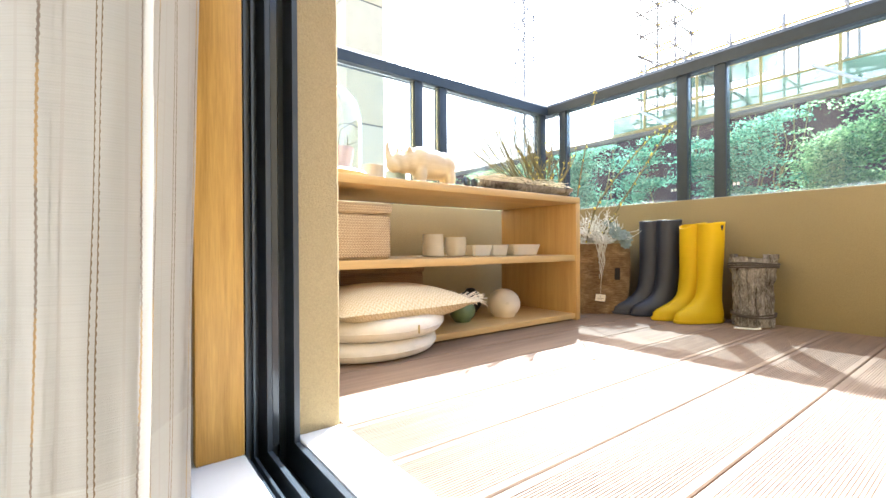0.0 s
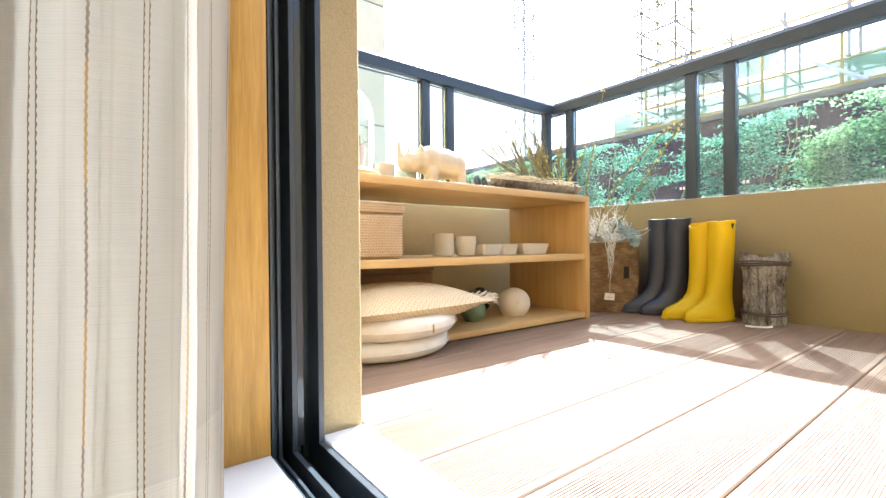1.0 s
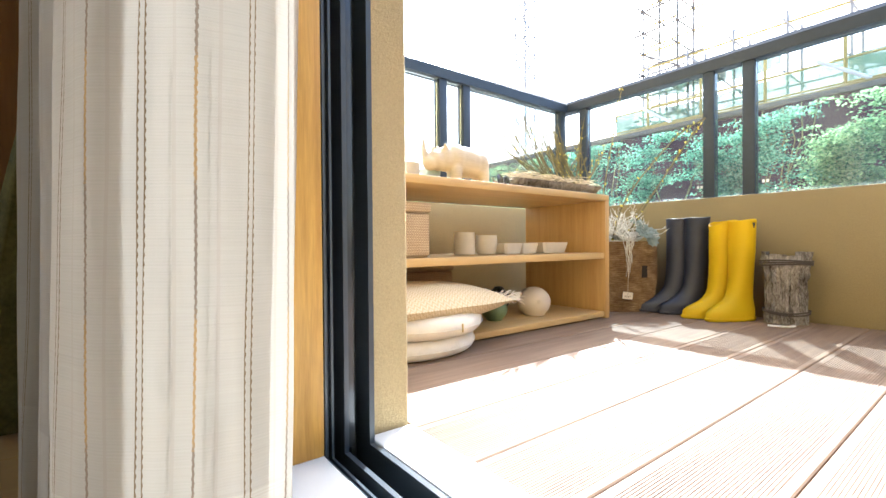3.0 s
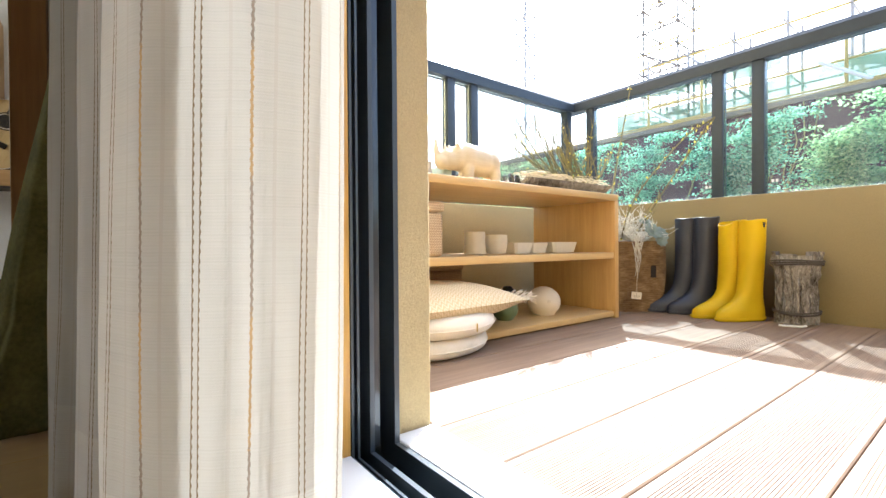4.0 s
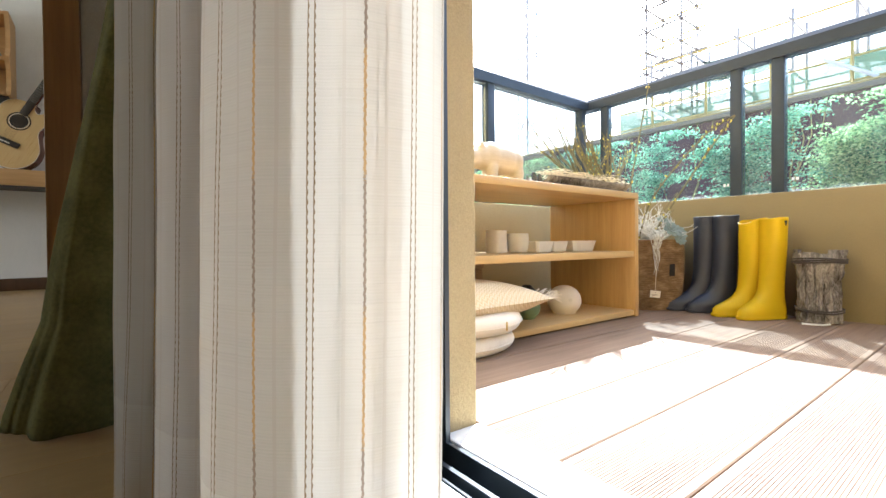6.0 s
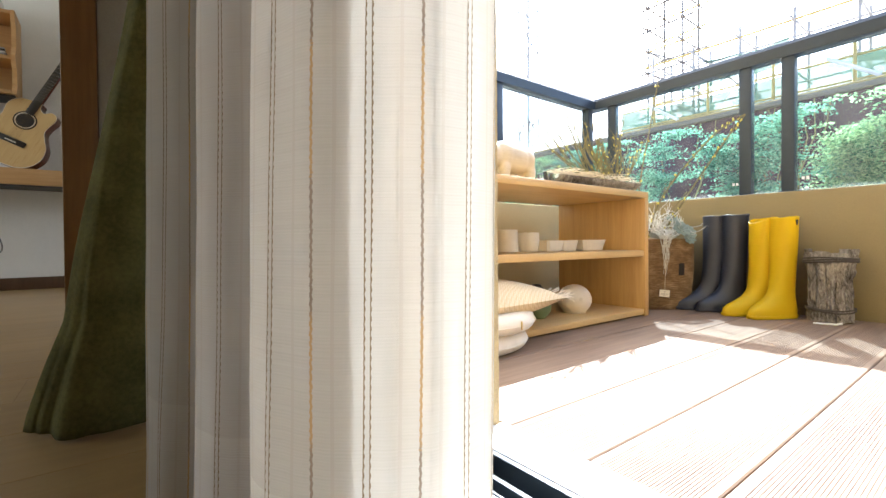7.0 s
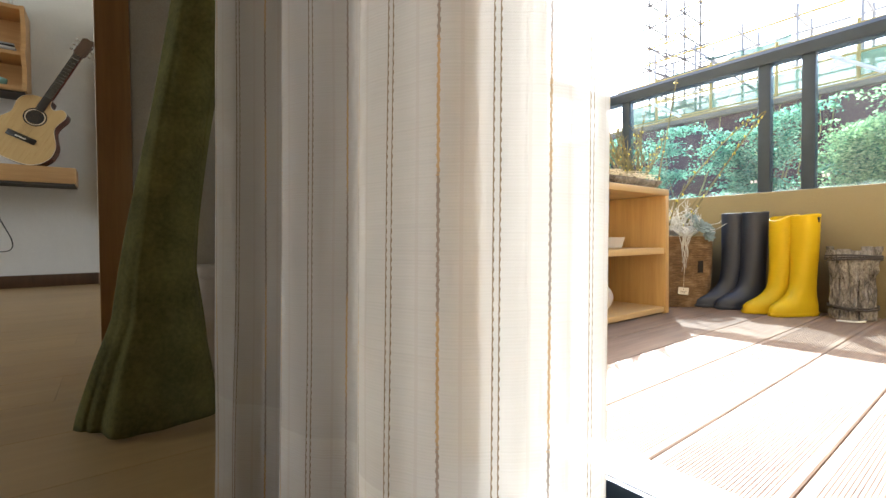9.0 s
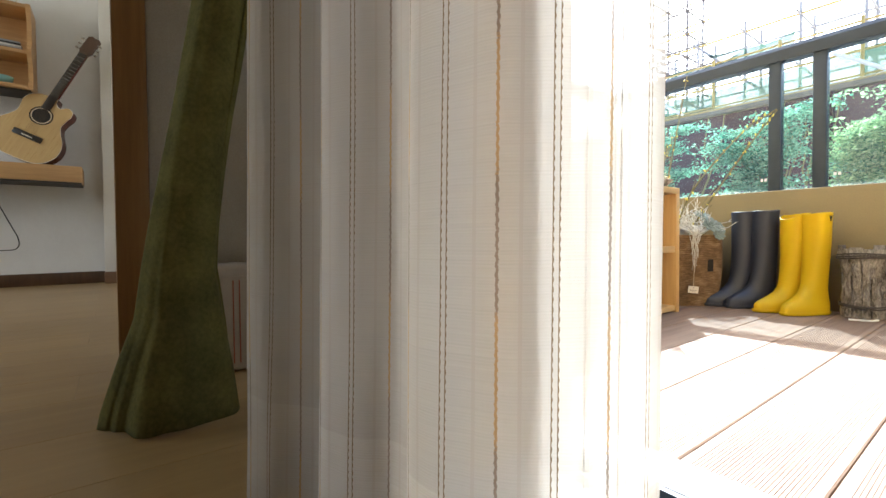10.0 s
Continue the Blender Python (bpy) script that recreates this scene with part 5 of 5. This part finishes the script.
YPOLE = plain("yellow_pole", (0.46, 0.33, 0.09), 0.5, 0.0, 0.2)
PALE = plain("pale_steel_pole", (0.36, 0.33, 0.31), 0.6, 0.0, 0.2)
POLE = plain("weathered_steel_pole", (0.17, 0.14, 0.12), 0.6, 0.0, 0.2)
g = Graph("green_netting")
o = g.coord()
tr, ms, df = (g.tree.nodes.new(k) for k in ("ShaderNodeBsdfTransparent", "ShaderNodeMixShader", "ShaderNodeBsdfTranslucent"))
g.put(df.inputs["Color"], g.ramp(g.noise(o, 1.3, 3), [(0.35, (0.034, 0.062, 0.046)), (0.7, (0.058, 0.096, 0.073))]))
g.put(ms.inputs[0], g.ramp(g.noise(o, 0.8, 4, 0.6, 0.5), [(0.4, 0.80), (0.65, 0.975)]))
g.tree.links.new(tr.outputs[0], ms.inputs[1]), g.tree.links.new(df.outputs[0], ms.inputs[2]), g.tree.links.new(ms.outputs[0], g.out.inputs["Surface"])
NET = g.mat


def bar(bm, a, b, r=0.025):
    return tube([a, b], r, 6, bm)


def guard_rail():
    ob = thing("scaffold_guard_rail", "yellow scaffold guard rail with green netting on a concrete edge", "scaffold", (13, 0, -0.8))
    part("deck_edge", block(-0.1, 2.5, -8, 8.4, 0.0, 4.56), plain("site_concrete", (0.40, 0.36, 0.33), 0.9, scale=4), ob, "grey concrete slab edge")
    for i in range(9):
        y = -5.0 + 1.5 * i - 0.08
        part("upright", bar(bmesh.new(), (0, y, 4.55), (0, y, 5.92), 0.036), YPOLE, ob, "yellow upright pole")
    for z in (4.62, 5.16, 5.80):
        part("rail", bar(bmesh.new(), (0.02, -8, z), (0.02, 8.2, z + 0.03), 0.023), YPOLE, ob, "yellow rail")
    rows = [[(0.08 + 0.04 * math.sin(y * 2.2 + z), y, 4.57 + z * (1 + 0.12 * math.sin(y * 0.9))) for y in np.linspace(-6, 8, 50)] for z in (0, 0.15, 0.3, 0.45, 0.6)]
    net = new("netting", sheet(rows, NET, "netting"))
    net.parent = ob
    tagged(net, "sagging green safety netting")
    for y in (2.0, 6.2):
        part("brace", bar(bmesh.new(), (-0.05, y, 4.6), (-0.05, y + 0.9, 5.25), 0.045), plain("pale_tube", (0.75, 0.74, 0.72), 0.5), ob, "pale slanting brace")


guard_rail()


def scaffold(at, nx, ny, levels, pitch, lift, label, net, seed, pole):
    """Tube scaffold: standards, ledgers, braces and torn netting."""
    ob = thing("scaffold", label, "scaffold", at)
    r = random.Random(seed)
    for i in range(nx):
        for j in range(ny):
            part("standard", bar(bmesh.new(), (i * pitch, j * pitch, 0), (i * pitch, j * pitch, levels * lift + r.uniform(0.1, 0.5)), 0.044), pole, ob)
    for l in range(1, levels + 1):
        for i in range(nx):
            part("ledger", bar(bmesh.new(), (i * pitch, -0.4, l * lift), (i * pitch, (ny - 1) * pitch + 0.4, l * lift + r.uniform(-0.05, 0.05)), 0.036), YPOLE if r.random() < 0.4 else pole, ob)
        for j in range(ny):
            part("transom", bar(bmesh.new(), (-0.4, j * pitch, l * lift), ((nx - 1) * pitch + 0.4, j * pitch, l * lift), 0.036), pole, ob)
        if r.random() < 0.8:
            j = r.randrange(max(1, ny - 1))
            part("brace", bar(bmesh.new(), (0, j * pitch, (l - 1) * lift), (0, (j + 1) * pitch, l * lift), 0.036), pole, ob)
    if net:
        for k in range(net):
            y0, l = r.uniform(-0.5, (ny - 2) * pitch), r.uniform(0.35, 0.9) * levels * lift
            rows = [[(-0.1 + 0.1 * math.sin(3 * y + z), y0 + y, l + z - 0.15 * math.sin(y * 1.5)) for y in np.linspace(0, r.uniform(1.5, 3.5), 14)] for z in np.linspace(0, r.uniform(0.3, 0.9), 5)]
            ob2 = new("netting", sheet(rows, NET, "netting"))
            ob2.parent = ob
            tagged(ob2, "torn green netting")


scaffold((18.5, 8.55, -0.8), 2, 2, 14, 1.45, 0.93, "tall weathered scaffold tower", 0, 1, POLE)
scaffold((17.0, -3.0, -0.8), 2, 9, 5, 1.5, 1.60, "long scaffold with torn green netting", 11, 2, PALE)
mast = thing("lattice_mast", "far pale lattice mast", "mast", (24.6, 22.3, -0.8))
for sx in (-0.5, 0.5):
    for sy in (-0.5, 0.5):
        part("leg", bar(bmesh.new(), (sx, sy, 0), (sx, sy, 26), 0.05), PALE, mast)
bm = bmesh.new()
for k in range(17):
    z = 1.5 * k
    for (a, b), (c, d) in (((-0.5, -0.5), (0.5, -0.5)), ((0.5, -0.5), (0.5, 0.5)), ((0.5, 0.5), (-0.5, 0.5)), ((-0.5, 0.5), (-0.5, -0.5))):
        bar(bm, (a, b, z), (c, d, z + 1.5), 0.045)
part("lacing", bm, PALE, mast)

tower = thing("house_wing", "pale beige rendered corner of the neighbouring house wing", "building", (3.25, 7.0, -0.8))
BEIGE = plaster("beige_render", (0.70, 0.585, 0.40), 0.2)
heights = (0.0, 1.10, 3.27, 5.44, 7.6, 9.8)
for a, b in zip(heights, heights[1:]):
    part("wall", block(0.0, 0.73, 0.0, 1.6, a + 0.012, b - 0.012, 0.004), BEIGE, tower, "beige rendered wall field", True)
part("core", block(0.012, 0.718, 0.012, 1.588, 0.0, 9.8), plain("groove", (0.12, 0.11, 0.10), 0.9), tower, "dark groove between wall fields")

# ---- boards of the deck and the inner floor ----
deck = structure("floor_deck", block(0.316, WALL_X - 0.002, -3.05, WALL_Y - 0.002, -0.03, -0.026), plain("deck_gap", (0.075, 0.055, 0.042), 0.9), "reddish brown composite decking")


def deck_board(grooved):
    """A board along x with rounded edges and, on most, fine lengthwise grooves."""
    w, h = 0.1404, 0.0
    prof = [(-w / 2, -0.025), (-w / 2, h - 0.002), (-w / 2 + 0.002, h)]
    if grooved:
        n, pitch = 25, 0.0046
        start = -n * pitch / 2
        for i in range(n):
            y = start + i * pitch
            prof += [(y, h), (y + 0.0006, h - 0.0010), (y + 0.0018, h - 0.0010), (y + 0.0022, h)]
    prof += [(w / 2 - 0.002, h), (w / 2, h - 0.002), (w / 2, -0.025)]
    bm = bmesh.new()
    loft(bm, [[(x, y, z) for y, z in prof] for x in (0.3130, WALL_X - 0.004)])
    return solid("deck_board", bm, DECK, False)


smooth_board, grooved_board = deck_board(False), deck_board(True)
for k in range(-23, 7):
    y = 0.2295 + 0.1425 * (k + 0.5)
    if y + 0.07 < WALL_Y + 0.01:
        ob = new("deck_board", smooth_board if y > 0.67 else grooved_board)
        ob.parent, ob.location = deck, (0, y, 0)
floor = structure("floor_room", block(-3.58, 0.02, -3.07, 4.22, -0.012, -0.006), plain("floor_joint", (0.13, 0.085, 0.042), 0.9), "brown oak laminate floor")
plank = solid("plank", block(0.0003, 1.1997, -0.0947, 0.0947, -0.006, 0.0, 0.0004, 1), LAMINATE, False)
for r in range(39):
    y, x = -3.07 + 0.095 + 0.19 * r, -3.58
    size = (0.4, 1.0, 0.7)[r % 3]
    while x < -0.01:
        size = min(size, (0.019 - x) / 1.2)
        ob = new("plank", plank)
        ob.parent, ob.location, ob.scale = floor, (x, y, 0), (size, 1, 1)
        x += 1.2 * size
        size = 1.0
